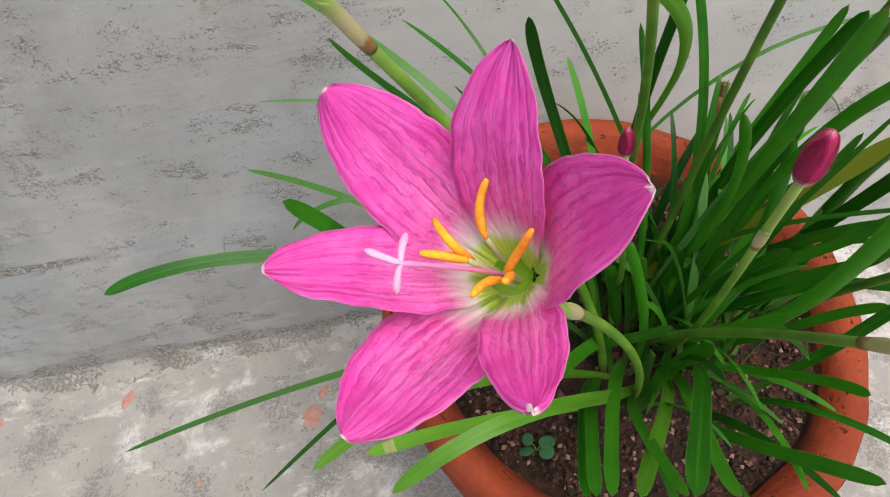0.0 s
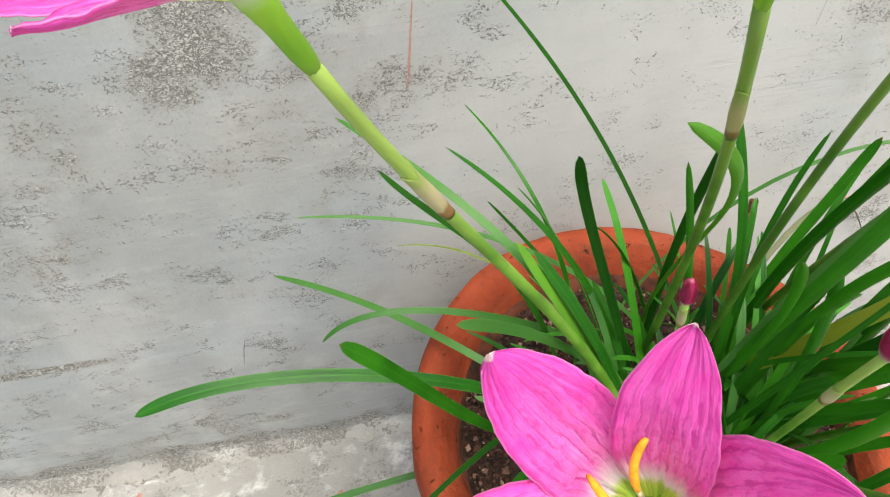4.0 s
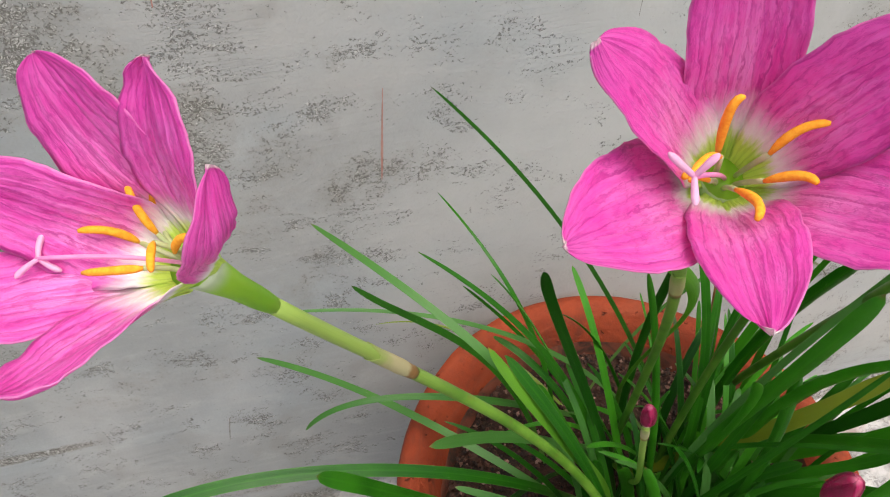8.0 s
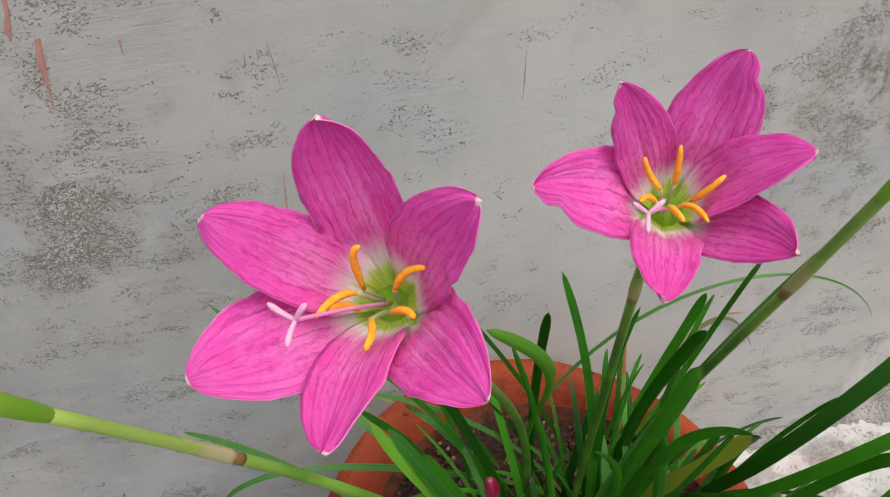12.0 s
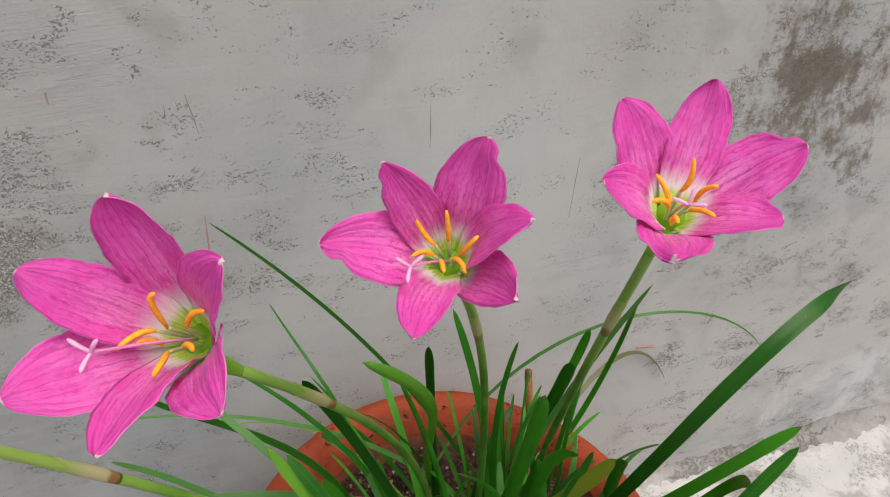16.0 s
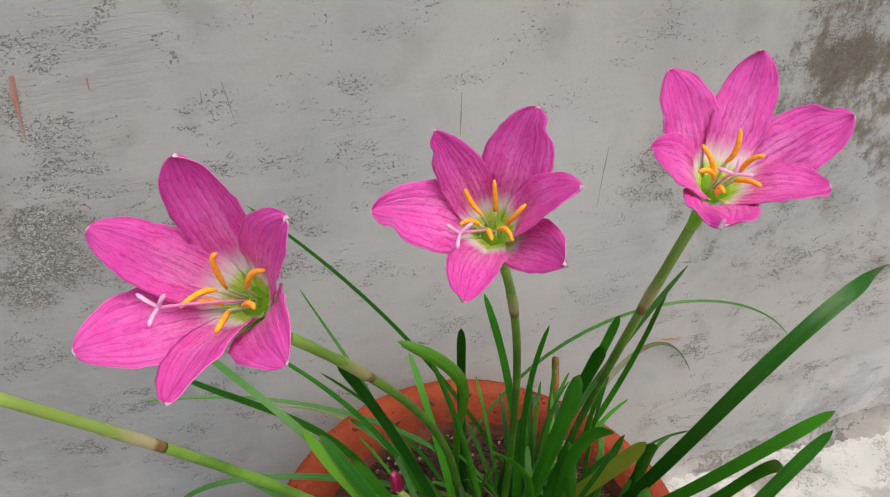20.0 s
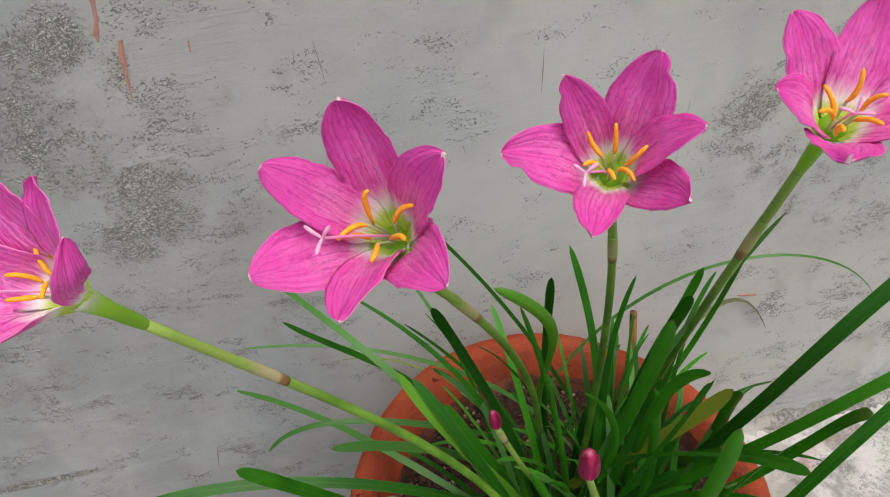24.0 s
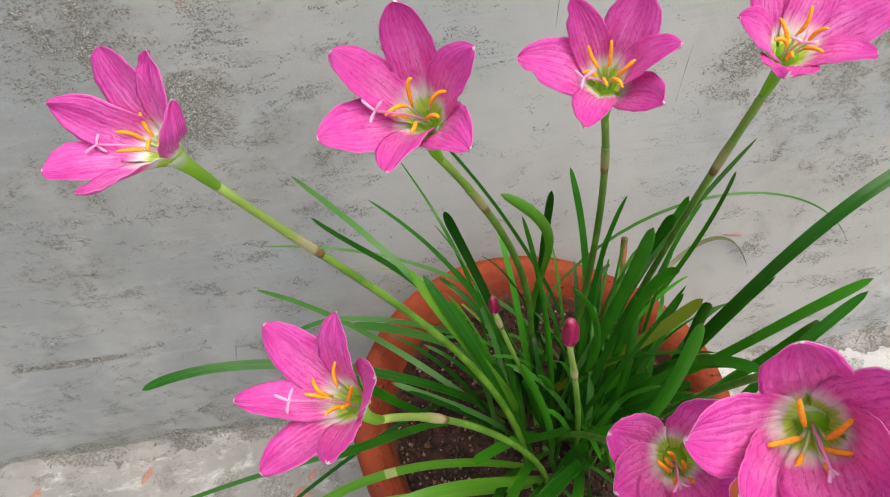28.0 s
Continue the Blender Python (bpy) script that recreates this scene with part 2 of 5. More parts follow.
# worn patches of the wall: x, z, half width, half height, strength
WORN = [
    (-0.205, 0.366, 0.042, 0.044, 1.35), (-0.225, 0.345, 0.035, 0.040, 1.0), (-0.245, 0.43, 0.045, 0.060, 1.0), (-0.225, 0.475, 0.050, 0.030, 1.0), (-0.24, 0.400, 0.045, 0.025, 0.85),
    (-0.29, 0.44, 0.06, 0.08, 0.9), (-0.195, 0.455, 0.020, 0.035, 0.8), (-0.157, 0.348, 0.030, 0.022, 0.95), (-0.10, 0.322, 0.09, 0.028, 0.75), (-0.125, 0.400, 0.018, 0.014, 0.55),
    (-0.035, 0.39, 0.05, 0.035, 0.35), (0.175, 0.342, 0.045, 0.055, 1.0), (0.200, 0.305, 0.045, 0.050, 0.85), (0.230, 0.360, 0.050, 0.060, 0.9), (0.290, 0.385, 0.07, 0.11, 0.85), (0.345, 0.42, 0.08, 0.12, 0.8),
    (0.25, 0.31, 0.13, 0.13, 0.62), (0.25, 0.27, 0.08, 0.06, 0.7), (0.30, 0.29, 0.06, 0.07, 0.6), (0.150, 0.238, 0.025, 0.012, 0.7), (0.0435, 0.272, 0.016, 0.020, 0.6), (0.115, 0.250, 0.02, 0.03, 0.45),
    (0.168, 0.24, 0.06, 0.06, 0.4), (0.36, 0.22, 0.07, 0.10, 0.55), (-0.36, 0.25, 0.16, 0.05, 0.65), (-0.32, 0.33, 0.12, 0.06, 0.65), (-0.19, 0.30, 0.10, 0.04, 0.55), (-0.16, 0.255, 0.05, 0.03, 0.5),
    (-0.30, 0.19, 0.16, 0.03, 0.45), (-0.385, 0.1412, 0.075, 0.006, 1.4), (-0.30, 0.012, 0.34, 0.020, 1.0), (0.4, 0.02, 0.25, 0.05, 0.6), (-0.30, 0.036, 0.20, 0.010, 0.7),
]


def floor_material():
    m = Mat("cement_floor", rough=0.75)
    o = m.coords()
    c = m.mix(m.ramp(m.noise(o, 7.0, 6.0, 0.65), 0.35, 0.65), rgb(0.242, 0.238, 0.222), rgb(0.320, 0.312, 0.292))
    # lime stains, thickened on the right to paint in the glare of light there
    side = m.math("DIVIDE", m.math("SUBTRACT", m.split(o)[0], 0.55), 0.5)
    drift = m.math("MULTIPLY", m.math("MAXIMUM", m.math("SUBTRACT", 1.0, m.math("MULTIPLY", side, side)), 0.0), 0.15)
    drift = m.math("MULTIPLY", drift, m.math("MULTIPLY", m.ramp(m.split(o)[1], -0.95, -0.35), m.ramp(m.split(o)[1], 0.6, 0.2)))
    foot = m.math("MULTIPLY", m.ramp(m.split(o)[1], -0.10, -0.02), 0.04)
    lime = m.ramp(m.math("ADD", m.noise(o, 16.0, 7.0, 0.72, 0.3), m.math("ADD", drift, foot)), 0.54, 0.70)
    c = m.mix(m.math("MULTIPLY", lime, 0.75), c, rgb(0.60, 0.59, 0.575))
    smear = m.noise(m.coords(scale=(1, 2.2, 1)), 30.0, 7.0, 0.72, 0.3)
    c = m.mix(m.math("MULTIPLY", m.ramp(smear, 0.54, 0.72), 0.55), c, rgb(0.624, 0.616, 0.601))
    rust = m.ramp(m.noise(o, 11.0, 2.0, 0.4), 0.66, 0.72)
    c = m.mix(m.math("MULTIPLY", rust, 0.45), c, rgb(0.359, 0.187, 0.148))
    algae = m.math("MULTIPLY", m.ramp(m.noise(o, 8.0, 3.0, 0.5, 0.4), 0.60, 0.72), m.ramp(m.split(o)[0], 0.1, 0.3))
    c = m.mix(m.math("MULTIPLY", algae, 0.35), c, rgb(0.281, 0.359, 0.281))
    speck = m.math("MULTIPLY", m.ramp(m.noise(o, 300.0, 3.0, 0.6, 0.5), 0.56, 0.64), m.ramp(m.noise(o, 40.0, 4.0, 0.7), 0.42, 0.6))
    c = m.mix(m.math("MULTIPLY", speck, 0.55), c, rgb(0.215, 0.205, 0.190))
    chip, _ = flecks(m, o, m.ramp(m.noise(o, 20.0, 5.0, 0.7), 0.42, 0.66))
    c = m.mix(m.math("MULTIPLY", chip, 0.5), c, rgb(0.117, 0.109, 0.098))
    m.color(c)
    m.bump(m.math("SUBTRACT", m.noise(o, 90.0, 5.0, 0.7), m.math("MULTIPLY", chip, 0.5)), 0.6, 0.002)
    return m.m


def clay_material():
    m = Mat("terracotta", rough=0.78)
    m.b.inputs["Specular IOR Level"].default_value = 0.22
    o = m.coords()
    c = m.mix(m.ramp(m.noise(o, 16.0, 6.0, 0.65), 0.3, 0.7), rgb(0.182, 0.028, 0.010), rgb(0.315, 0.055, 0.019))
    c = m.mix(m.math("MULTIPLY", m.ramp(m.noise(o, 150.0, 4.0, 0.6), 0.45, 0.8), 0.35), c, rgb(0.150, 0.041, 0.024))
    ring = m.noise(m.coords(scale=(1, 1, 14)), 9.0, 3.0, 0.5)
    c = m.mix(m.math("MULTIPLY", m.ramp(ring, 0.5, 0.75), 0.25), c, rgb(0.265, 0.082, 0.043))
    pock = m.ramp(m.noise(o, 190.0, 2.0, 0.5, 0.5), 0.66, 0.76)
    c = m.mix(m.math("MULTIPLY", pock, 0.6), c, rgb(0.048, 0.017, 0.012))
    moss = m.ramp(m.noise(o, 26.0, 5.0, 0.7, 0.8), 0.56, 0.70)
    c = m.mix(m.math("MULTIPLY", moss, 0.45), c, rgb(0.068, 0.031, 0.020))
    m.color(c)
    m.bump(m.math("SUBTRACT", m.math("ADD", m.noise(o, 60.0, 5.0, 0.65), m.math("MULTIPLY", ring, 0.5)), m.math("MULTIPLY", pock, 0.7)), 1.0, 0.0026)
    return m.m


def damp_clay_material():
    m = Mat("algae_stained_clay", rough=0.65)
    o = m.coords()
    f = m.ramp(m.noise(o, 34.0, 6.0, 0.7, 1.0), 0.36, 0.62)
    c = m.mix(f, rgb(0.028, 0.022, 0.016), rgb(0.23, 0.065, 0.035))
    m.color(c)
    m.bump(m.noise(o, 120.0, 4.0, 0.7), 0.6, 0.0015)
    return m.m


def soil_material():
    m = Mat("potting_soil", rough=0.95)
    o = m.coords()
    c = m.mix(m.ramp(m.noise(o, 70.0, 6.0, 0.7), 0.35, 0.65), rgb(0.015, 0.008, 0.005), rgb(0.076, 0.030, 0.016))
    grit = m.ramp(m.noise(o, 330.0, 3.0, 0.6), 0.58, 0.68)
    c = m.mix(m.math("MULTIPLY", grit, 0.7), c, rgb(0.17, 0.085, 0.055))
    m.color(c)
    m.bump(m.noise(o, 240.0, 6.0, 0.75), 1.0, 0.004)
    return m.m


def grit_material():
    m = Mat("soil_crumbs", rough=0.95)
    g = m.put("NewGeometry").outputs["Random Per Island"]
    c = m.mix(m.ramp(g, 0.0, 0.8), rgb(0.015, 0.009, 0.006), rgb(0.075, 0.030, 0.017))
    c = m.mix(m.ramp(g, 0.82, 1.0), c, rgb(0.33, 0.19, 0.14))
    m.color(c)
    m.bump(m.noise(m.coords(), 500.0), 0.6, 0.001)
    return m.m


def leaf_material(name, dark, light, tip, through):
    """Strap leaf: UV x runs across, UV y from base to tip."""
    m = Mat(name, rough=0.31)
    m.b.inputs["Specular IOR Level"].default_value = 0.32
    uv = m.split(m.coords("UV"))
    rnd = m.put("ObjectInfo").outputs["Random"]
    o = m.coords()
    along = m.put("CombineXYZ", i0=m.math("MULTIPLY", uv[0], 9.0), i1=m.math("MULTIPLY", uv[1], 1.5), i2=m.math("MULTIPLY", rnd, 30.0))
    fibre = m.noise(along.outputs[0], 5.0, 4.0, 0.6)
    blotch = m.noise(o, 38.0, 4.0, 0.6)
    f = m.math("ADD", m.math("MULTIPLY", rnd, 0.7), m.math("MULTIPLY", m.math("SUBTRACT", blotch, 0.5), 0.9))
    c = m.mix(m.ramp(f, 0.0, 0.8), dark, light)
    c = m.mix(m.math("MULTIPLY", m.ramp(fibre, 0.42, 0.7), 0.5), c, light)
    # pale midrib, widened so its colour also carries the highlight along the channel
    keel = m.ramp(m.math("ABSOLUTE", m.math("SUBTRACT", uv[0], 0.5)), 0.09, 0.0)
    c = m.mix(m.math("MULTIPLY", keel, 0.40), c, light)
    margin = m.ramp(m.math("ABSOLUTE", m.math("SUBTRACT", uv[0], 0.5)), 0.455, 0.495)
    c = m.mix(m.math("MULTIPLY", margin, 0.40), c, rgb(0.21, 0.40, 0.11))
    scar = m.noise(m.put("CombineXYZ", i0=m.math("MULTIPLY", uv[0], 3.0), i1=m.math("MULTIPLY", uv[1], 34.0), i2=m.math("MULTIPLY", rnd, 70.0)).outputs[0], 2.0, 2.0, 0.5)
    c = m.mix(m.math("MULTIPLY", m.ramp(scar, 0.70, 0.78), 0.45), c, rgb(0.30, 0.42, 0.20))
    pale = m.math("MULTIPLY", m.ramp(uv[1], 0.22, 0.0), 0.6)
    c = m.mix(pale, c, rgb(0.26, 0.36, 0.10))
    c = m.mix(m.math("MULTIPLY", m.ramp(uv[1], 0.985, 1.0), m.ramp(rnd, 0.3, 0.5)), c, tip)
    m.color(c)
    m.bump(fibre, 0.25, 0.0004)
    m.glow_through(through, 0.3)
    return m.m


def stem_material(name, dark, light, top):
    """Stem: UV y from the soil up; the stretch under the flower is paler."""
    m = Mat(name, rough=0.42)
    uv = m.split(m.coords("UV"))
    n = m.noise(m.coords(), 60.0, 4.0)
    c = m.mix(m.ramp(n, 0.35, 0.7), dark, light)
    c = m.mix(m.math("MULTIPLY", m.ramp(uv[1], 0.70, 0.88), 0.85), c, top)
    streak = m.noise(m.put("CombineXYZ", i0=m.math("MULTIPLY", uv[0], 12.0), i1=m.math("MULTIPLY", uv[1], 5.0)).outputs[0], 2.0, 3.0, 0.6)
    c = m.mix(m.math("MULTIPLY", m.ramp(streak, 0.5, 0.75), 0.3), c, dark)
    c = m.mix(m.math("MULTIPLY", m.ramp(m.noise(m.coords(), 160.0), 0.6, 0.75), 0.25), c, rgb(0.26, 0.14, 0.05))
    m.color(c)
    m.glow_through(rgb(0.3, 0.5, 0.08), 0.12)
    return m.m


def bract_material(name, base_tone, paper, top):
    m = Mat(name, rough=0.55)
    uv = m.split(m.coords("UV"))
    n = m.noise(m.coords(), 260.0, 4.0)
    f = m.math("ADD", uv[1], m.math("MULTIPLY", m.math("SUBTRACT", n, 0.5), 0.35))
    c = m.mix(m.ramp(f, 0.02, 0.10), rgb(0.10, 0.18, 0.03), base_tone)
    c = m.mix(m.ramp(f, 0.12, 0.24), c, paper)
    c = m.mix(m.ramp(f, 0.55, 0.98), c, top)
    m.color(c)
    m.bump(n, 0.35, 0.0005)
    m.glow_through(rgb(0.5, 0.45, 0.2), 0.25)
    return m.m


def tube_material():
    m = Mat("flower_tube_green", rough=0.45)
    uv = m.split(m.coords("UV"))
    c = m.mix(m.ramp(uv[1], 0.3, 0.9), rgb(0.19, 0.39, 0.028), rgb(0.40, 0.66, 0.06))
    c = m.mix(m.ramp(uv[1], 0.22, 0.02), c, rgb(0.27, 0.42, 0.065))
    c = m.mix(m.ramp(uv[1], 0.74, 0.95), c, rgb(0.74, 0.76, 0.60))
    m.color(c)
    m.glow_through(rgb(0.5, 0.8, 0.1), 0.4)
    return m.m


def petal_material():
    """Tepal: UV x across, UV y from its foot to its tip."""
    m = Mat("pink_petal", rough=0.40)
    m.b.inputs["Specular IOR Level"].default_value = 0.38
    uv = m.split(m.coords("UV"))
    rnd = m.put("ObjectInfo").outputs["Random"]
    shift = m.math("MULTIPLY", rnd, 40.0)
    place = m.put("CombineXYZ", i0=m.math("MULTIPLY", uv[0], 1.3), i1=m.math("MULTIPLY", uv[1], 0.8), i2=shift).outputs[0]
    wob = m.noise(place, 9.0, 5.0, 0.65)
    broken = m.noise(m.put("CombineXYZ", i0=m.math("MULTIPLY", uv[0], 14.0), i1=m.math("MULTIPLY", uv[1], 7.0), i2=m.math("MULTIPLY", rnd, 90.0)).outputs[0], 1.0, 3.0, 0.6)
    # main veins run lengthwise and wander
    x = m.math("ADD", m.math("MULTIPLY", uv[0], 60.0), m.math("MULTIPLY", wob, 11.0))
    wave = m.math("SINE", x)
    vein = m.math("MULTIPLY", m.ramp(wave, 0.62, 1.0), m.ramp(broken, 0.33, 0.62))
    # fine branching net between them
    fine = m.put("CombineXYZ", i0=m.math("ADD", m.math("MULTIPLY", uv[0], 17.0), m.math("MULTIPLY", wob, 5.0)), i1=m.math("ADD", m.math("MULTIPLY", uv[1], 7.0), m.math("MULTIPLY", broken, 0.8)), i2=shift).outputs[0]
    net = m.put("TexVoronoi", i0=fine, i2=1.0)
    net.feature = "DISTANCE_TO_EDGE"
    m.t.links.new(fine, net.inputs["Vector"])
    net.inputs["Scale"].default_value = 1.0
    web = m.math("MULTIPLY", m.ramp(net.outputs["Distance"], 0.10, 0.0), m.ramp(broken, 0.68, 0.44))
    streak = m.noise(m.put("CombineXYZ", i0=m.math("MULTIPLY", uv[0], 20.0), i1=m.math("MULTIPLY", uv[1], 1.6), i2=shift).outputs[0], 1.0, 4.0, 0.6)
    mott = m.noise(m.coords(), 190.0, 4.0, 0.65)
    c = m.mix(m.ramp(mott, 0.3, 0.7), rgb(0.89, 0.095, 0.52), rgb(0.95, 0.22, 0.69))
    c = m.mix(m.math("MULTIPLY", m.ramp(streak, 0.45, 0.75), 0.55), c, rgb(0.97, 0.36, 0.79))
    c = m.mix(m.math("MULTIPLY", m.ramp(streak, 0.48, 0.28), 0.4), c, rgb(0.72, 0.06, 0.42))
    flank = m.math("ABSOLUTE", m.math("SUBTRACT", uv[0], 0.5))
    band = m.math("MULTIPLY", m.ramp(flank, 0.34, 0.12), m.math("MULTIPLY", m.ramp(uv[1], 0.86, 0.45), m.ramp(streak, 0.30, 0.62)))
    c = m.mix(m.math("MULTIPLY", band, 0.42), c, rgb(0.97, 0.47, 0.84))
    c = m.mix(m.math("MULTIPLY", m.math("MULTIPLY", m.ramp(flank, 0.36, 0.49), m.ramp(mott, 0.3, 0.6)), 0.35), c, rgb(0.72, 0.05, 0.41))
    c = m.mix(m.math("MULTIPLY", m.ramp(uv[1], 0.45, 1.0), 0.52), c, rgb(0.66, 0.028, 0.36))
    c = m.mix(m.math("MULTIPLY", vein, 0.68), c, rgb(0.40, 0.010, 0.21))
    c = m.mix(m.math("MULTIPLY", web, 0.50), c, rgb(0.47, 0.020, 0.26))
    rim = m.ramp(flank, 0.476, 0.5)
    c = m.mix(m.math("MULTIPLY", rim, 0.36), c, rgb(0.92, 0.50, 0.76))
    edge = m.math("ADD", uv[1], m.math("MULTIPLY", m.math("SUBTRACT", broken, 0.5), 0.16))
    white = m.ramp(edge, 0.40, 0.19)
    c = m.mix(white, c, rgb(0.97, 0.92, 0.88))
    green = m.ramp(edge, 0.21, 0.12)
    c = m.mix(green, c, rgb(0.68, 0.90, 0.14))
    c = m.mix(m.math("MULTIPLY", m.math("MULTIPLY", green, m.ramp(wave, 0.1, 0.9)), 0.26), c, rgb(0.26, 0.48, 0.03))
    c = m.mix(m.ramp(uv[1], 0.989, 0.997), c, rgb(0.86, 0.79, 0.75))
    m.color(c)
    h = m.math("ADD", m.math("MULTIPLY", wave, -0.35), m.math("ADD", m.math("MULTIPLY", mott, 0.6), m.math("MULTIPLY", streak, 0.8)))
    m.bump(h, 0.45, 0.0006)
    m.glow_through(m.mix(green, m.mix(white, rgb(0.95, 0.13, 0.55), rgb(0.9, 0.84, 0.78)), rgb(0.55, 0.80, 0.10)), m.math("SUBTRACT", 0.30, m.math("MULTIPLY", white, 0.16)))
    return m.m


def bud_material():
    """Closed bud: UV y from its foot to its tip, paler at both ends."""
    m = Mat("crimson_bud", rough=0.36)
    m.b.inputs["Specular IOR Level"].default_value = 0.42
    uv = m.split(m.coords("UV"))
    n = m.noise(m.coords(), 140.0, 4.0, 0.65)
    line = m.noise(m.put("CombineXYZ", i0=m.math("MULTIPLY", uv[0], 9.0), i1=m.math("MULTIPLY", uv[1], 1.5)).outputs[0], 3.0, 3.0, 0.6)
    c = m.mix(m.ramp(n, 0.3, 0.7), rgb(0.27, 0.003, 0.045), rgb(0.48, 0.010, 0.115))
    c = m.mix(m.math("MULTIPLY", m.ramp(line, 0.52, 0.72), 0.45), c, rgb(0.60, 0.05, 0.20))
    c = m.mix(m.math("MULTIPLY", m.ramp(uv[1], 0.93, 1.0), 0.35), c, rgb(0.70, 0.36, 0.42))
    c = m.mix(m.math("MULTIPLY", m.ramp(m.math("ADD", uv[1], m.math("MULTIPLY", m.math("SUBTRACT", n, 0.5), 0.2)), 0.24, 0.06), 0.9), c, rgb(0.62, 0.52, 0.36))
    m.color(c)
    m.bump(line, 0.35, 0.0005)
    return m.m


def plain_material(name, a, b, scale, rough=0.55, glow=None, spec=0.5):
    m = Mat(name, rough=rough)
    m.b.inputs["Specular IOR Level"].default_value = spec
    n = m.noise(m.coords(), scale, 4.0, 0.65)
    m.color(m.mix(m.ramp(n, 0.3, 0.7), a, b))
    m.bump(n, 0.35, 0.0005)
    if glow:
        m.glow_through(glow, 0.25)
    return m.m


WALL, FLOOR, MORTAR, CLAY, DAMP = wall_material(), floor_material(), mortar_material(), clay_material(), damp_clay_material()
SOIL, GRIT = soil_material(), grit_material()
LEAF = leaf_material("leaf_green", rgb(0.008, 0.078, 0.004), rgb(0.062, 0.300, 0.015), rgb(0.172, 0.103, 0.043), rgb(0.12, 0.47, 0.02))
LEAF_FRESH = leaf_material("leaf_fresh_green", rgb(0.075, 0.23, 0.014), rgb(0.155, 0.38, 0.035), rgb(0.35, 0.30, 0.03), rgb(0.25, 0.55, 0.03))
LEAF_DARK = leaf_material("leaf_dark_green", rgb(0.007, 0.055, 0.004), rgb(0.026, 0.140, 0.009), rgb(0.12, 0.08, 0.035), rgb(0.07, 0.28, 0.015))
LEAF_PALE = leaf_material("leaf_pale_green", rgb(0.045, 0.168, 0.024), rgb(0.092, 0.252, 0.052), rgb(0.215, 0.172, 0.069), rgb(0.172, 0.387, 0.052))
LEAF_YELLOW = leaf_material("leaf_yellowing", rgb(0.146, 0.224, 0.017), rgb(0.258, 0.310, 0.026), rgb(0.258, 0.172, 0.069), rgb(0.344, 0.430, 0.043))
LEAF_DRY = leaf_material("leaf_withered", rgb(0.10, 0.12, 0.05), rgb(0.20, 0.20, 0.10), rgb(0.2, 0.15, 0.08), rgb(0.2, 0.2, 0.08))
STEM = stem_material("flower_stem_green", rgb(0.055, 0.155, 0.013), rgb(0.125, 0.28, 0.027), rgb(0.20, 0.34, 0.045))
STEM_PALE = stem_material("flower_stem_pale_green", rgb(0.10, 0.25, 0.018), rgb(0.20, 0.40, 0.042), rgb(0.34, 0.48, 0.095))
BRACT = bract_material("papery_bract", rgb(0.30, 0.15, 0.05), rgb(0.56, 0.50, 0.27), rgb(0.36, 0.46, 0.12))
BRACT_GREEN = bract_material("green_brown_bract", rgb(0.26, 0.13, 0.04), rgb(0.44, 0.42, 0.17), rgb(0.24, 0.38, 0.06))
TUBE, PETAL = tube_material(), petal_material()
ANTHER = plain_material("orange_pollen", rgb(0.82, 0.33, 0.010), rgb(0.93, 0.49, 0.03), 900.0, 0.8)
FILAMENT = plain_material("pale_filament", rgb(0.50, 0.60, 0.26), rgb(0.64, 0.70, 0.42), 200.0, 0.5, rgb(0.6, 0.75, 0.35))
STIGMA = plain_material("pale_pink_stigma", rgb(0.82, 0.40, 0.63), rgb(0.88, 0.56, 0.73), 300.0, 0.5, rgb(0.9, 0.6, 0.7))
STYLE = plain_material("pink_style", rgb(0.86, 0.30, 0.60), rgb(0.88, 0.40, 0.66), 300.0, 0.5, rgb(0.9, 0.5, 0.7))
BUD = bud_material()
RED_PAINT = plain_material("red_primer", rgb(0.361, 0.163, 0.125), rgb(0.413, 0.232, 0.189), 200.0, 0.8)
SCRATCH = plain_material("dark_scratch", rgb(0.18, 0.17, 0.15), rgb(0.26, 0.25, 0.225), 300.0, 0.9)
CUT_END = plain_material("dry_cut_end", rgb(0.12, 0.045, 0.02), rgb(0.24, 0.10, 0.035), 200.0, 0.8)
SHEATH = plain_material("withered_tan", rgb(0.22, 0.13, 0.05), rgb(0.38, 0.29, 0.15), 260.0, 0.7, rgb(0.4, 0.3, 0.15))
STUB = plain_material("dried_stalk", rgb(0.20, 0.07, 0.02), rgb(0.36, 0.17, 0.05), 120.0, 0.8)
CREASE = plain_material("pale_crease", rgb(0.24, 0.36, 0.10), rgb(0.42, 0.44, 0.18), 220.0, 0.6, rgb(0.5, 0.5, 0.2))
WEED = plain_material("seedling_green", rgb(0.03, 0.13, 0.05), rgb(0.06, 0.2, 0.08), 150.0, 0.5, rgb(0.1, 0.3, 0.08))

# ---- mesh helpers ----


def mesh_object(name, bm, material, parent=None, smooth=True):
    me = bpy.data.meshes.new(name)
    bm.normal_update()
    bm.to_mesh(me)
    bm.free()
    for p in me.polygons:
        p.use_smooth = smooth
    me.materials.append(material)
    ob = new(name, me)
    if parent is not None:
        ob.parent = parent
        ob.matrix_parent_inverse = parent.matrix_world.inverted()
    return ob


def part(name, bm, material, parent, label=""):
    return tagged(mesh_object(name, bm, material, parent), label)


def base(name, place):
    ob = new(name)
    ob.empty_display_size = 0.02
    ob.location = place
    bpy.context.view_layer.update()
    return ob


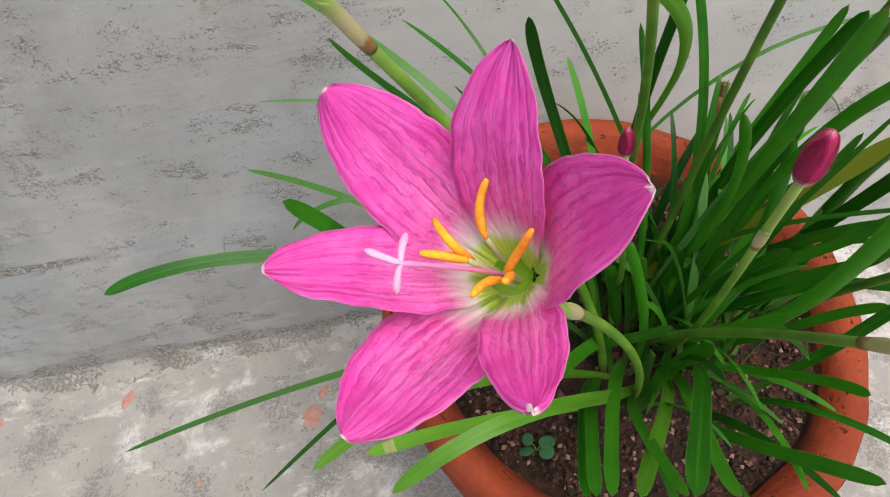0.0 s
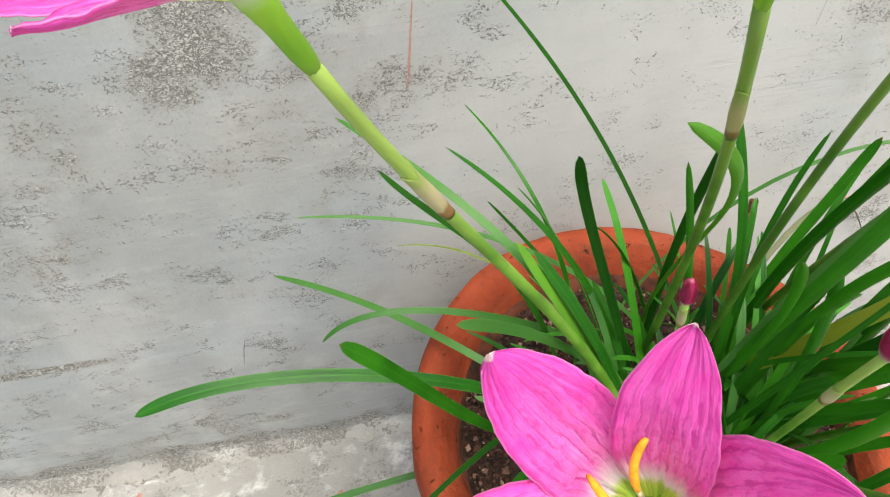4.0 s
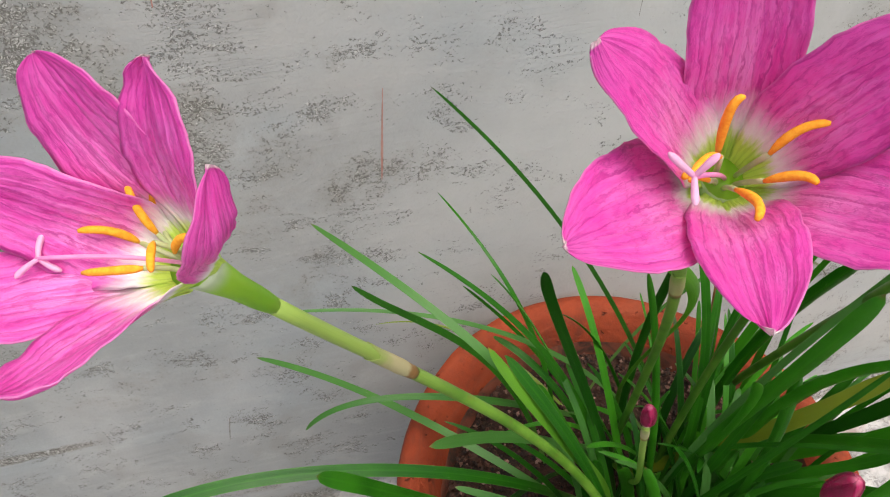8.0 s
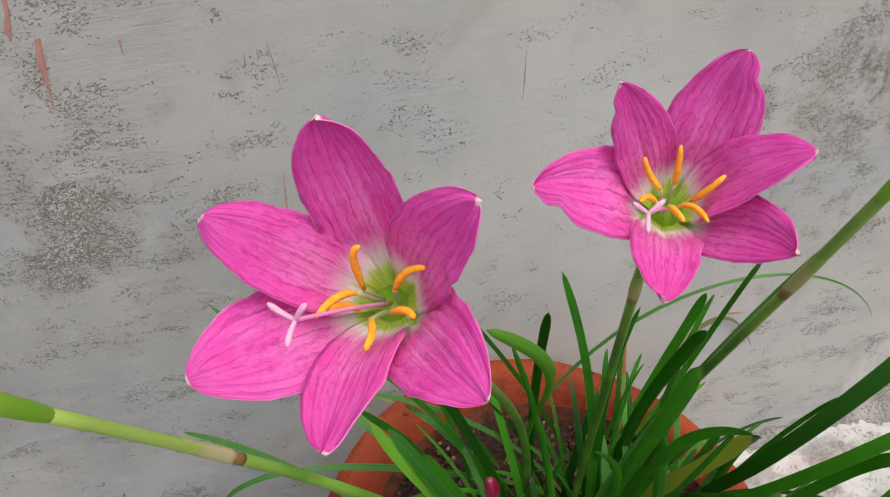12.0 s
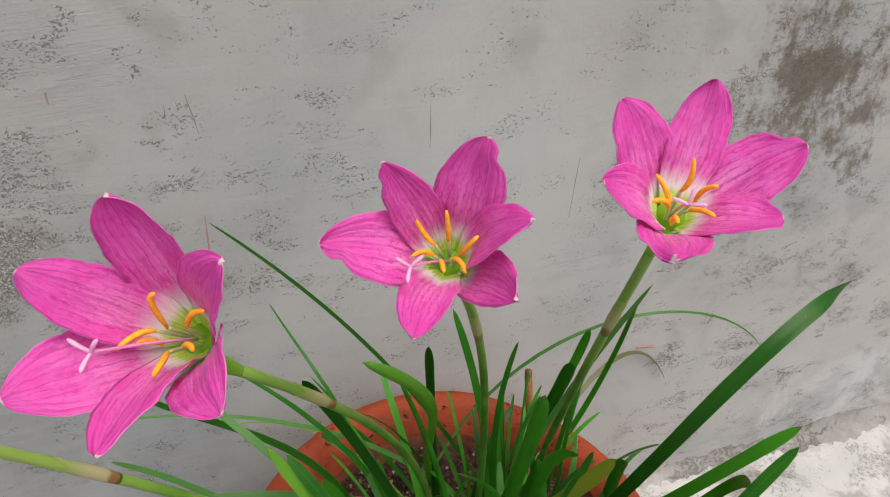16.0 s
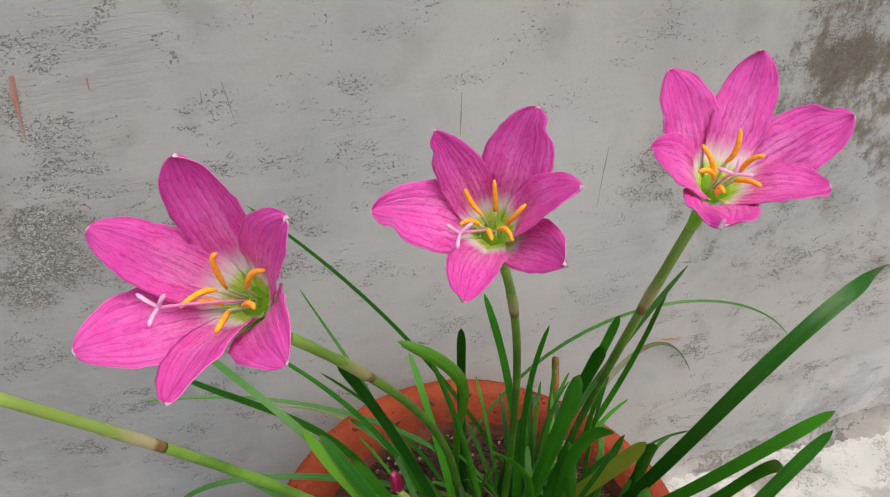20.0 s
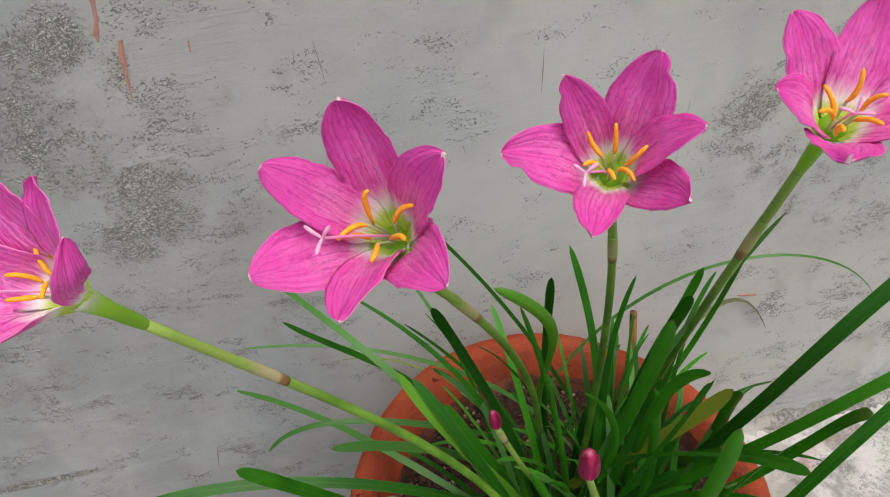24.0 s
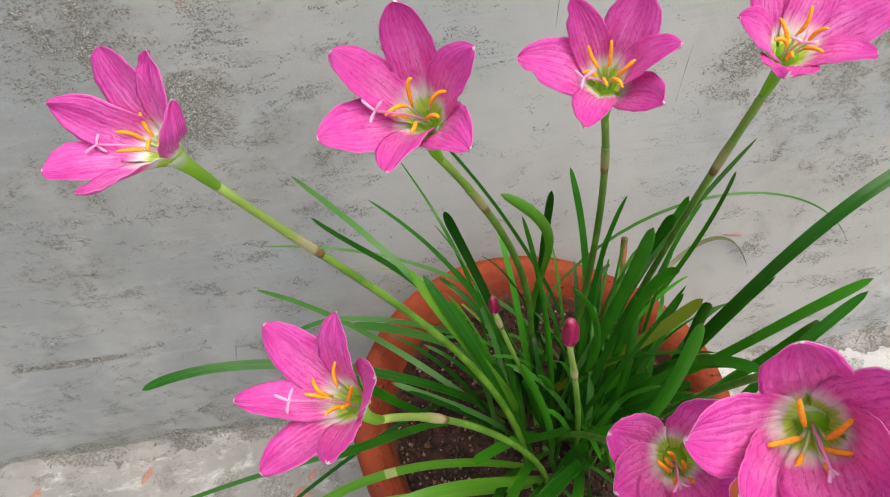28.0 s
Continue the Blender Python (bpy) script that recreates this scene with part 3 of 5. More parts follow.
def curve(p, u):
    """A point of the cubic Bezier curve p."""
    v = 1 - u
    return p[0] * v**3 + p[1] * (3 * u * v * v) + p[2] * (3 * u * u * v) + p[3] * u**3


def slope(p, u):
    v = 1 - u
    return ((p[1] - p[0]) * v * v + (p[2] - p[1]) * 2 * u * v + (p[3] - p[2]) * u * u).normalized()


def grid(bm, rows, uvs):
    """Quads through rows of points, with UV."""
    lay = bm.loops.layers.uv.verify()
    vs = [[bm.verts.new(p) for p in row] for row in rows]
    for i in range(len(rows) - 1):
        for j in range(len(rows[0]) - 1):
            idx = ((i, j), (i, j + 1), (i + 1, j + 1), (i + 1, j))
            f = bm.faces.new([vs[a][b] for a, b in idx])
            for loop, (a, b) in zip(f.loops, idx):
                loop[lay].uv = uvs[a][b]
    return vs


def tube(centres, radii, sides=10, flat=1.0):
    """A closed-ended round sweep; UV y runs from 0 to 1 along it."""
    bm = bmesh.new()
    n = len(centres)
    rows, uvs, ref = [], [], None
    for i, (c, r) in enumerate(zip(centres, radii)):
        d = (centres[min(i + 1, n - 1)] - centres[max(i - 1, 0)]).normalized()
        if ref is None:
            ref = d.orthogonal().normalized()
        a = (ref - d * ref.dot(d)).normalized()
        ref = a
        b = d.cross(a)
        rows.append([c + (a * math.cos(w) + b * math.sin(w) * flat) * r for w in (2 * math.pi * k / sides for k in range(sides + 1))])
        uvs.append([(k / sides, i / (n - 1)) for k in range(sides + 1)])
    grid(bm, rows, uvs)
    bmesh.ops.remove_doubles(bm, verts=bm.verts, dist=1e-7)
    bmesh.ops.holes_fill(bm, edges=bm.edges, sides=sides + 2)
    lay = bm.loops.layers.uv.verify()
    for f in bm.faces:
        if len(f.verts) > 4:
            for loop in f.loops:
                loop[lay].uv = (0.5, 0.6)
    bmesh.ops.recalc_face_normals(bm, faces=bm.faces)
    return bm


def along(p, n, a=0.0, b=1.0):
    return [curve(p, a + (b - a) * i / (n - 1)) for i in range(n)]


# ---- the setting ----


def slab(name, x0, x1, y0, y1, z0, z1, material, label, category):
    bm = bmesh.new()
    bmesh.ops.create_cube(bm, size=1.0)
    for v in bm.verts:
        v.co = ((x0 + x1) / 2 + v.co.x * (x1 - x0), (y0 + y1) / 2 + v.co.y * (y1 - y0), (z0 + z1) / 2 + v.co.z * (z1 - z0))
    return tagged(mesh_object(name, bm, material, smooth=False), label, category, kind="structure")


slab("wall_back", -4, 4, 0.0, 0.2, -0.2, 2.4, WALL, "grey cement plaster wall with chipped weathered patches", "wall")
slab("ground", -60, 60, -60, 60, -0.3, 0.0, FLOOR, "rough cement floor with lime stains and pits", "floor")


def joint_strip():
    """Rough mortar along the foot of the wall."""
    bm = bmesh.new()
    rows, uvs = [], []
    n = 420
    for i in range(n + 1):
        x = -0.75 + 1.75 * i / n
        w = 0.024 + 0.016 * noise.noise((x * 14, 0.3, 0)) + 0.009 * noise.noise((x * 70, 0.3, 4)) + 0.004 * noise.noise((x * 230, 0.3, 4))
        h = 0.020 + 0.012 * noise.noise((x * 11, 2.3, 0)) + 0.007 * noise.noise((x * 60, 2.3, 4)) + 0.003 * noise.noise((x * 210, 2.3, 4))
        row = []
        for j in range(8):
            f = j / 7
            lump = 0.0018 * noise.noise((x * 150, f * 4, 1.0)) * math.sin(math.pi * f)
            row.append((x, 0.001 - w * (1 - f) ** 2.2 - lump, -0.001 + h * f**2.2 + lump))
        rows.append(row)
        uvs.append([(i / n, j / 7) for j in range(8)])
    grid(bm, rows, uvs)
    bmesh.ops.recalc_face_normals(bm, faces=bm.faces)
    return tagged(mesh_object("mortar_trim", bm, MORTAR), "rough broken mortar joint along the foot of the wall", "mortar joint", kind="structure")


joint_strip()


def blot(name, points, material, label, category, upright=True):
    """A thin ragged patch on the wall, or on the floor: centre points with half widths, swept from end to end."""
    bm = bmesh.new()
    rows, uvs = [], []
    n = len(points)
    steps = 26
    for i in range(steps + 1):
        f = i / steps * (n - 1)
        k = min(int(f), n - 2)
        g = f - k
        (x0, z0, w0), (x1, z1, w1) = points[k], points[k + 1]
        x, z, w = x0 + (x1 - x0) * g, z0 + (z1 - z0) * g, w0 + (w1 - w0) * g
        w *= 1 + 0.45 * noise.noise((x * 60, z * 500, 3.0))
        row = []
        for j in range(5):
            off = (j / 4 - 0.5) * 2 * max(w, 0.00015)
            lift = min(0.0008, max(w, 0.00015) * 0.4) * (1 - (j / 2 - 1) ** 2) + 0.0001
            row.append((x + off, -lift, z) if upright else (x + off, z, lift))
        rows.append(row)
        uvs.append([(j / 4, i / steps) for j in range(5)])
    grid(bm, rows, uvs)
    bmesh.ops.recalc_face_normals(bm, faces=bm.faces)
    return tagged(mesh_object(name, bm, material), label, category)


blot("paint_drip", [(-0.183, 0.535, 0.003), (-0.187, 0.505, 0.0024), (-0.192, 0.483, 0.0010), (-0.195, 0.476, 0.0015), (-0.196, 0.471, 0.0004)], RED_PAINT, "long red paint drip dried on the wall", "paint drip")
blot("paint_drip", [(-0.1850, 0.470, 0.0012), (-0.188, 0.460, 0.0018), (-0.190, 0.448, 0.0007), (-0.192, 0.436, 0.0003)], RED_PAINT, "short red paint drip tapering on the wall", "paint drip")
blot("paint_drip", [(-0.0975, 0.377, 0.0002), (-0.1010, 0.354, 0.0005), (-0.1038, 0.335, 0.0007), (-0.1060, 0.320, 0.0002)], RED_PAINT, "thin reddish brown drip line on the wall", "paint drip")
blot("wall_scratch", [(-0.2435, 0.1370, 0.0004), (-0.2470, 0.125, 0.0005), (-0.2505, 0.111, 0.0002)], SCRATCH, "short dark upright scratch in the plaster", "scratch")
blot("wall_scratch", [(-0.0882, 0.450, 0.0001), (-0.0874, 0.437, 0.0003), (-0.0872, 0.4266, 0.0001)], SCRATCH, "thin dark slanting scratch in the plaster", "scratch")
blot("wall_scratch", [(-0.1000, 0.4465, 0.0001), (-0.1012, 0.4390, 0.0003)], SCRATCH, "short dark scratch in the plaster", "scratch")
blot("wall_scratch", [(0.1345, 0.366, 0.0001), (0.1320, 0.350, 0.0003), (0.1300, 0.335, 0.0001), (0.1280, 0.321, 0.0002)], SCRATCH, "long slanting broken scratch in the plaster", "scratch")
blot("paint_drip", [(-0.1520, 0.463, 0.0006), (-0.1528, 0.457, 0.0003)], RED_PAINT, "tiny red paint speck on the wall", "paint drip")
blot("paint_drip", [(0.190, 0.1805, 0.001), (0.196, 0.1790, 0.006), (0.202, 0.1770, 0.004), (0.206, 0.1760, 0.001)], RED_PAINT, "faded reddish smear on the wall", "paint smear")
blot("paint_spot", [(-0.2065, -0.065, 0.001), (-0.2035, -0.0587, 0.0042), (-0.2010, -0.053, 0.001)], RED_PAINT, "small round red paint spot on the cement floor", "paint spot", False)
blot("paint_spot", [(-0.3045, -0.120, 0.0006), (-0.3027, -0.117, 0.0028), (-0.3010, -0.114, 0.0006)], RED_PAINT, "tiny red paint spot on the cement floor", "paint spot", False)
blot("paint_spot", [(-0.478, -0.040, 0.001), (-0.474, -0.034, 0.0055), (-0.471, -0.027, 0.0015)], RED_PAINT, "faded red paint spot on the cement floor", "paint spot", False)
blot("wall_scratch", [(0.041, 0.420, 0.0001), (0.0395, 0.405, 0.0003), (0.038, 0.392, 0.0001)], SCRATCH, "long thin dark scratch in the plaster", "scratch")
blot("paint_spot", [(-0.215, -0.088, 0.002), (-0.2145, -0.084, 0.0065), (-0.214, -0.078, 0.0075), (-0.2135, -0.072, 0.005), (-0.213, -0.069, 0.001)], RED_PAINT, "faded red paint spot on the cement floor", "paint spot", False)
blot("paint_spot", [(-0.369, -0.040, 0.001), (-0.366, -0.032, 0.005), (-0.363, -0.023, 0.0015)], RED_PAINT, "small faded red paint spot on the cement floor", "paint spot", False)

# ---- the pot and its soil ----
RIM_R, RIM_Z, POT_X, POT_Y, SOIL_Z = 0.1379, 0.1757, 0.0025, -0.1394, 0.150
LEAN_X, LEAN_Y = -0.1035, 0.1689


def tilted(x, y, z):
    """The pot's top leans: a height of the level pot, as it stands."""
    return z + (LEAN_X * x + LEAN_Y * y) * min(1.0, max(0.0, z / RIM_Z)) ** 2


def lathe(profile, sides=128, wob=0.0, seed=0.0):
    bm = bmesh.new()
    rows, uvs = [], []
    for i, (r, z) in enumerate(profile):
        row = []
        for k in range(sides + 1):
            a = 2 * math.pi * (k % sides) / sides
            c, s = math.cos(a), math.sin(a)
            rr = r * (1 + wob * noise.noise((c * 1.6, s * 1.6, z * 14 + seed))) + wob * 0.05 * noise.noise((c * 9, s * 9, z * 80 + seed))
            row.append((rr * c, rr * s, tilted(rr * c, rr * s, z) + (z > 0.01) * wob * 0.14 * noise.noise((c * 1.3 + 5, s * 1.3, seed))))
        rows.append(row)
        uvs.append([(k / sides, i / max(1, len(profile) - 1)) for k in range(sides + 1)])
    grid(bm, rows, uvs)
    bmesh.ops.remove_doubles(bm, verts=bm.verts, dist=1e-6)
    bmesh.ops.recalc_face_normals(bm, faces=bm.faces)
    return bm


pot = tagged(base("flower_pot", (POT_X, POT_Y, 0)), "round handmade terracotta flower pot on the cement floor", "flower pot")
R, H = RIM_R, RIM_Z
shell = [(0.0, 0.0), (R * 0.62, 0.0), (R * 0.66, 0.004), (R * 0.86, H - 0.075), (R * 0.90, H - 0.048), (R * 0.915, H - 0.043)]
lip = [(R * 0.915, H - 0.043), (R * 0.965, H - 0.042), (R * 0.992, H - 0.034), (R * 1.0, H - 0.018), (R * 0.99, H - 0.006), (R * 0.965, H), (R * 0.92, H + 0.001),
       (R * 0.875, H - 0.003), (R * 0.84, H - 0.010), (R * 0.818, H - 0.018)]
inner = [(R * 0.818, H - 0.018), (R * 0.80, H - 0.03), (R * 0.79, H - 0.06)]


def placed(bm):
    bmesh.ops.translate(bm, vec=(POT_X, POT_Y, 0), verts=bm.verts)
    return bm


part("body", placed(lathe(shell, wob=0.02)), CLAY, pot)
part("rim", placed(lathe(lip, wob=0.02)), CLAY, pot, "thick rounded terracotta rim")
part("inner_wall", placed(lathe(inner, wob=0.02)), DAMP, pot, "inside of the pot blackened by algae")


def soil():
    bm = bmesh.new()
    rows, uvs = [], []
    for i in range(33):
        r = R * 0.81 * i / 32
        row = []
        for k in range(97):
            a = 2 * math.pi * (k % 96) / 96
            x, y = r * math.cos(a), r * math.sin(a)
            z = SOIL_Z + 0.010 * math.exp(-((r / 0.05) ** 2)) + 0.006 * noise.noise((x * 25, y * 25, 1)) + 0.003 * noise.noise((x * 110, y * 110, 2)) - 0.004 * (i / 32) ** 3
            row.append((POT_X + x, POT_Y + y, tilted(x, y, z)))
        rows.append(row)
        uvs.append([(k / 96, i / 32) for k in range(97)])
    grid(bm, rows, uvs)
    bmesh.ops.remove_doubles(bm, verts=bm.verts, dist=1e-6)
    bmesh.ops.recalc_face_normals(bm, faces=bm.faces)
    return tagged(mesh_object("soil", bm, SOIL), "dark damp crumbly soil filling the pot", "soil", kind="stuff")


soil()


def crumbs(count):
    rng = random.Random(4)
    verts, faces = [], []
    for _ in range(count):
        r, a = R * 0.79 * math.sqrt(rng.random()), rng.uniform(0, 2 * math.pi)
        x, y = POT_X + r * math.cos(a), POT_Y + r * math.sin(a)
        s = rng.uniform(0.0006, 0.0022) * (1.8 if rng.random() < 0.06 else 1)
        z = SOIL_Z + 0.010 * math.exp(-((r / 0.05) ** 2)) + 0.006 * noise.noise(((x - POT_X) * 25, (y - POT_Y) * 25, 1)) + s * 0.4
        z = tilted(x - POT_X, y - POT_Y, z)
        turn = Euler([rng.uniform(0, 6.3) for _ in range(3)]).to_matrix()
        k = len(verts)
        for q in ((1, 0, 0), (-1, 0, 0), (0, 1, 0), (0, -1, 0), (0, 0, 1), (0, 0, -1)):
            v = turn @ (Vector(q) * s * rng.uniform(0.55, 1.2))
            verts.append((x + v.x, y + v.y, z + v.z))
        faces += [(k + i, k + j, k + l) for i, j, l in ((0, 2, 4), (2, 1, 4), (1, 3, 4), (3, 0, 4), (2, 0, 5), (1, 2, 5), (3, 1, 5), (0, 3, 5))]
    me = bpy.data.meshes.new("soil_crumbs")
    me.from_pydata(verts, [], faces)
    me.materials.append(GRIT)
    return tagged(new("soil_crumbs", me), "loose reddish brown soil crumbs and grit in the pot", "soil crumbs", kind="stuff")


crumbs(5200)

# ---- leaves ----
clump = tagged(base("rain_lily_clump", (POT_X, POT_Y, SOIL_Z)), "dense clump of green strap leaves growing in the pot", "plant")
leaf_no = [0]


def leaf(p0, p1, p2, p3, width, material=LEAF, face=0.0, twist=None, taper=0.0, blunt=0.5, crease=None):
    """One strap leaf along a curve: gutter-shaped in section, blunt at the tip."""
    leaf_no[0] += 1
    rng = random.Random(leaf_no[0] * 7 + 1)
    p = [Vector(q) for q in (p0, p1, p2, p3)]
    flat = Vector((p[3].x - p[0].x, p[3].y - p[0].y, 0)) + (p[2] - p[0]) * 0.3
    flat.z = 0
    if flat.length < 0.012:
        flat = Vector((p[3].x - POT_X, p[3].y - POT_Y, 0)) + Vector((0.0, -0.02, 0))
    side = flat.normalized().cross(Vector((0, 0, 1)))
    tw = rng.uniform(-0.35, 0.35) if twist is None else twist
    n, m = 26, 6
    top, uvs = [], []
    for i in range(n + 1):
        u = i / n
        # closer rings near the tip
        u = 1 - (1 - u) ** 1.25
        c, d = curve(p, u), slope(p, u)
        s = (side - d * side.dot(d)).normalized()
        s = Matrix.Rotation(face + tw * (u - 0.5) + 0.12 * noise.noise((u * 3, leaf_no[0], 0)), 3, d) @ s
        up = s.cross(d)
        tip = max(0.0, (1 - u) / (0.065 * blunt / 0.5 + 0.02))
        w = width / 2 * (0.62 + 0.38 * min(1, u / 0.35)) * (1 if tip >= 1 else math.sqrt(max(0.0, 1 - (1 - tip) ** 2)))
        w *= 1 - taper * max(0.0, (u - 0.3) / 0.7) ** 1.3
        w *= 1 + 0.05 * noise.noise((u * 9, leaf_no[0] * 3.1, 5))
        thick = min(0.0005 + 0.0006 * (1 - u), w * 0.5)
        a, b, q = [], [], []
        for j in range(m + 1):
            v = j / m * 2 - 1
            dish = -0.24 * w * (1 - abs(v) ** 1.25) * (1.2 - 0.6 * u)
            a.append(c + s * (w * v) + up * (dish + thick * (1 - v * v) ** 0.5 * 0.5))
            b.append(c + s * (w * v) + up * (dish - thick * (1 - v * v) ** 0.5 * 0.9))
            q.append((j / m, u))
        top.append(a + b[-2:0:-1] + [a[0]])
        uvs.append(q + q[-2:0:-1] + [q[0]])
    bm = bmesh.new()
    vs = grid(bm, top, uvs)
    for lower, upper in zip(vs, vs[1:]):
        for k in (0, m, -1):
            bm.edges.get((lower[k], upper[k])).smooth = False
    bmesh.ops.remove_doubles(bm, verts=bm.verts, dist=2e-6)
    bmesh.ops.recalc_face_normals(bm, faces=bm.faces)
    blade = part("leaf", bm, material, clump)
    if crease:
        # a pale bent stretch
        bm = bmesh.new()
        i = max(k for k in range(n) if 1 - (1 - k / n) ** 1.25 < crease)
        rows = [[c + (x - c) * 1.06 for x in row] for row, c in ((r, sum(r[:-1], Vector()) / (len(r) - 1)) for r in top[i : i + 2])]
        grid(bm, rows, uvs[i : i + 2])
        bmesh.ops.remove_doubles(bm, verts=bm.verts, dist=2e-6)
        bmesh.ops.recalc_face_normals(bm, faces=bm.faces)
        part("crease", bm, CREASE, blade, "pale yellowish crease across the leaf")
    return blade


leaf((-0.0387, -0.1561, 0.1460), (-0.0314, -0.1619, 0.2850), (-0.0799, -0.1595, 0.3541), (-0.1446, -0.0603, 0.3483), 0.0046, LEAF_PALE, face=-0.46, taper=0.4)
leaf((-0.0390, -0.1052, 0.1460), (-0.0497, -0.0751, 0.2557), (-0.1024, -0.0986, 0.2989), (-0.1290, -0.1183, 0.3595), 0.0046, LEAF_DARK, face=-0.86, taper=0.45)
leaf((-0.0200, -0.1430, 0.1460), (-0.0154, -0.1650, 0.2320), (-0.0521, -0.1823, 0.2859), (-0.0789, -0.1398, 0.3298), 0.0068, LEAF_FRESH, face=-0.69)
leaf((-0.0150, -0.1500, 0.1460), (-0.0300, -0.1750, 0.2194), (-0.0392, -0.1834, 0.2832), (-0.0720, -0.1408, 0.3237), 0.0066, face=-0.61)
leaf((0.0456, -0.0929, 0.1460), (0.0154, -0.0809, 0.2495), (-0.0237, -0.0830, 0.3459), (-0.0834, -0.0792, 0.4198), 0.0029, LEAF_DARK, face=-1.04, taper=0.55)
leaf((-0.0139, -0.1467, 0.1460), (-0.0151, -0.1329, 0.2300), (-0.0369, -0.1137, 0.2958), (-0.0986, -0.0891, 0.3437), 0.0042, face=-0.57, taper=0.6)
leaf((-0.0318, -0.0934, 0.1460), (-0.0266, -0.0866, 0.2490), (-0.0566, -0.0736, 0.3109), (-0.0761, -0.0040, 0.3072), 0.0029, face=-0.33, taper=0.7)
leaf((-0.0076, -0.1376, 0.1460), (-0.0141, -0.1354, 0.2315), (-0.0422, -0.1141, 0.3038), (-0.0558, -0.1407, 0.3685), 0.0053, LEAF_DARK, face=-1.13)
leaf((-0.0015, -0.0808, 0.1460), (-0.0157, -0.0436, 0.1774), (-0.0437, -0.0345, 0.2184), (-0.0731, -0.0460, 0.2711), 0.0033, face=-0.60, taper=0.6)
leaf((0.0305, -0.0961, 0.1460), (0.0010, -0.0782, 0.2295), (-0.0816, -0.0632, 0.2845), (-0.1759, -0.0577, 0.2908), 0.0033, LEAF_PALE, face=-0.64, taper=0.6)
leaf((-0.0025, -0.0920, 0.1460), (-0.0288, -0.0387, 0.1732), (-0.0698, 0.0016, 0.2007), (-0.1274, -0.0107, 0.2146), 0.0022, LEAF_YELLOW, face=-0.49, taper=0.7)
leaf((-0.0191, -0.1407, 0.1460), (-0.0712, -0.1368, 0.2238), (-0.1247, -0.0621, 0.2151), (-0.2071, -0.0083, 0.2042), 0.0046, LEAF_PALE, face=-0.40, taper=0.25)
leaf((0.0117, -0.0785, 0.1460), (-0.0589, -0.0952, 0.2272), (-0.1428, -0.0902, 0.2704), (-0.1752, -0.0848, 0.2219), 0.0042, LEAF_PALE, face=-0.59, taper=0.4)
leaf((0.0100, -0.1087, 0.1460), (-0.0322, -0.1332, 0.2153), (-0.0636, -0.1545, 0.2924), (-0.1115, -0.1885, 0.3440), 0.0046, LEAF_PALE, face=-0.99)
leaf((-0.0152, -0.1345, 0.1460), (-0.0822, -0.1347, 0.2450), (-0.1995, -0.1314, 0.2807), (-0.2553, -0.1405, 0.2603), 0.0064, LEAF, face=-0.55)
leaf((-0.0606, -0.1278, 0.1460), (-0.1167, -0.1470, 0.2251), (-0.1234, -0.1820, 0.3053), (-0.1496, -0.1956, 0.3530), 0.0062, face=-1.06)
leaf((-0.0210, -0.1236, 0.1460), (-0.1047, -0.1295, 0.1495), (-0.2040, -0.1334, 0.1450), (-0.3003, -0.1498, 0.1285), 0.0044, LEAF_DARK, face=-0.44, taper=0.35)
leaf((-0.0146, -0.1039, 0.1460), (-0.0632, -0.1241, 0.2005), (-0.1227, -0.1781, 0.2256), (-0.1851, -0.2450, 0.2511), 0.0033, LEAF_DARK, face=-0.43, taper=0.5)
leaf((-0.0047, -0.1739, 0.1460), (-0.0524, -0.1804, 0.1898), (-0.1173, -0.1893, 0.2262), (-0.1676, -0.2348, 0.2385), 0.0055, LEAF_FRESH, face=-0.39, crease=0.63)
leaf((0.0041, -0.1782, 0.1460), (-0.0450, -0.2318, 0.2331), (-0.0805, -0.2452, 0.3030), (-0.1357, -0.2552, 0.2501), 0.0062, LEAF_FRESH, face=-0.45)
leaf((-0.0036, -0.1397, 0.1460), (-0.0228, -0.1465, 0.1460), (-0.0443, -0.1576, 0.1429), (-0.0667, -0.1694, 0.1389), 0.0022, face=-0.33, taper=0.5)
leaf((-0.0277, -0.1565, 0.1460), (-0.0240, -0.1617, 0.1755), (-0.0130, -0.1800, 0.1975), (0.0026, -0.1917, 0.2230), 0.0051, face=0.75)
leaf((-0.0038, -0.1722, 0.1460), (0.0015, -0.1785, 0.1934), (-0.0102, -0.1842, 0.2393), (-0.0244, -0.1847, 0.2869), 0.0048, face=0.89)
leaf((0.0205, -0.1364, 0.1460), (0.0331, -0.1489, 0.2259), (0.0314, -0.1746, 0.2992), (-0.0029, -0.2038, 0.3637), 0.0040, face=-0.17)
leaf((0.0193, -0.0875, 0.1460), (-0.0331, -0.1106, 0.2849), (0.0286, -0.1808, 0.3611), (-0.0292, -0.1642, 0.3940), 0.0056, LEAF_FRESH, face=0.84)
leaf((-0.0025, -0.1153, 0.1460), (-0.0005, -0.1070, 0.2254), (0.0029, -0.1168, 0.3027), (0.0008, -0.1465, 0.3769), 0.0044, LEAF_DARK, face=-0.45)
leaf((0.0056, -0.1439, 0.1460), (0.0052, -0.1434, 0.2186), (0.0014, -0.1434, 0.2906), (-0.0144, -0.1439, 0.3603), 0.0040, face=1.21, taper=0.3)
leaf((0.0088, -0.1508, 0.1460), (0.0244, -0.1500, 0.2226), (0.0341, -0.1375, 0.2947), (0.0214, -0.1065, 0.3594), 0.0048, face=0.04, taper=0.2)
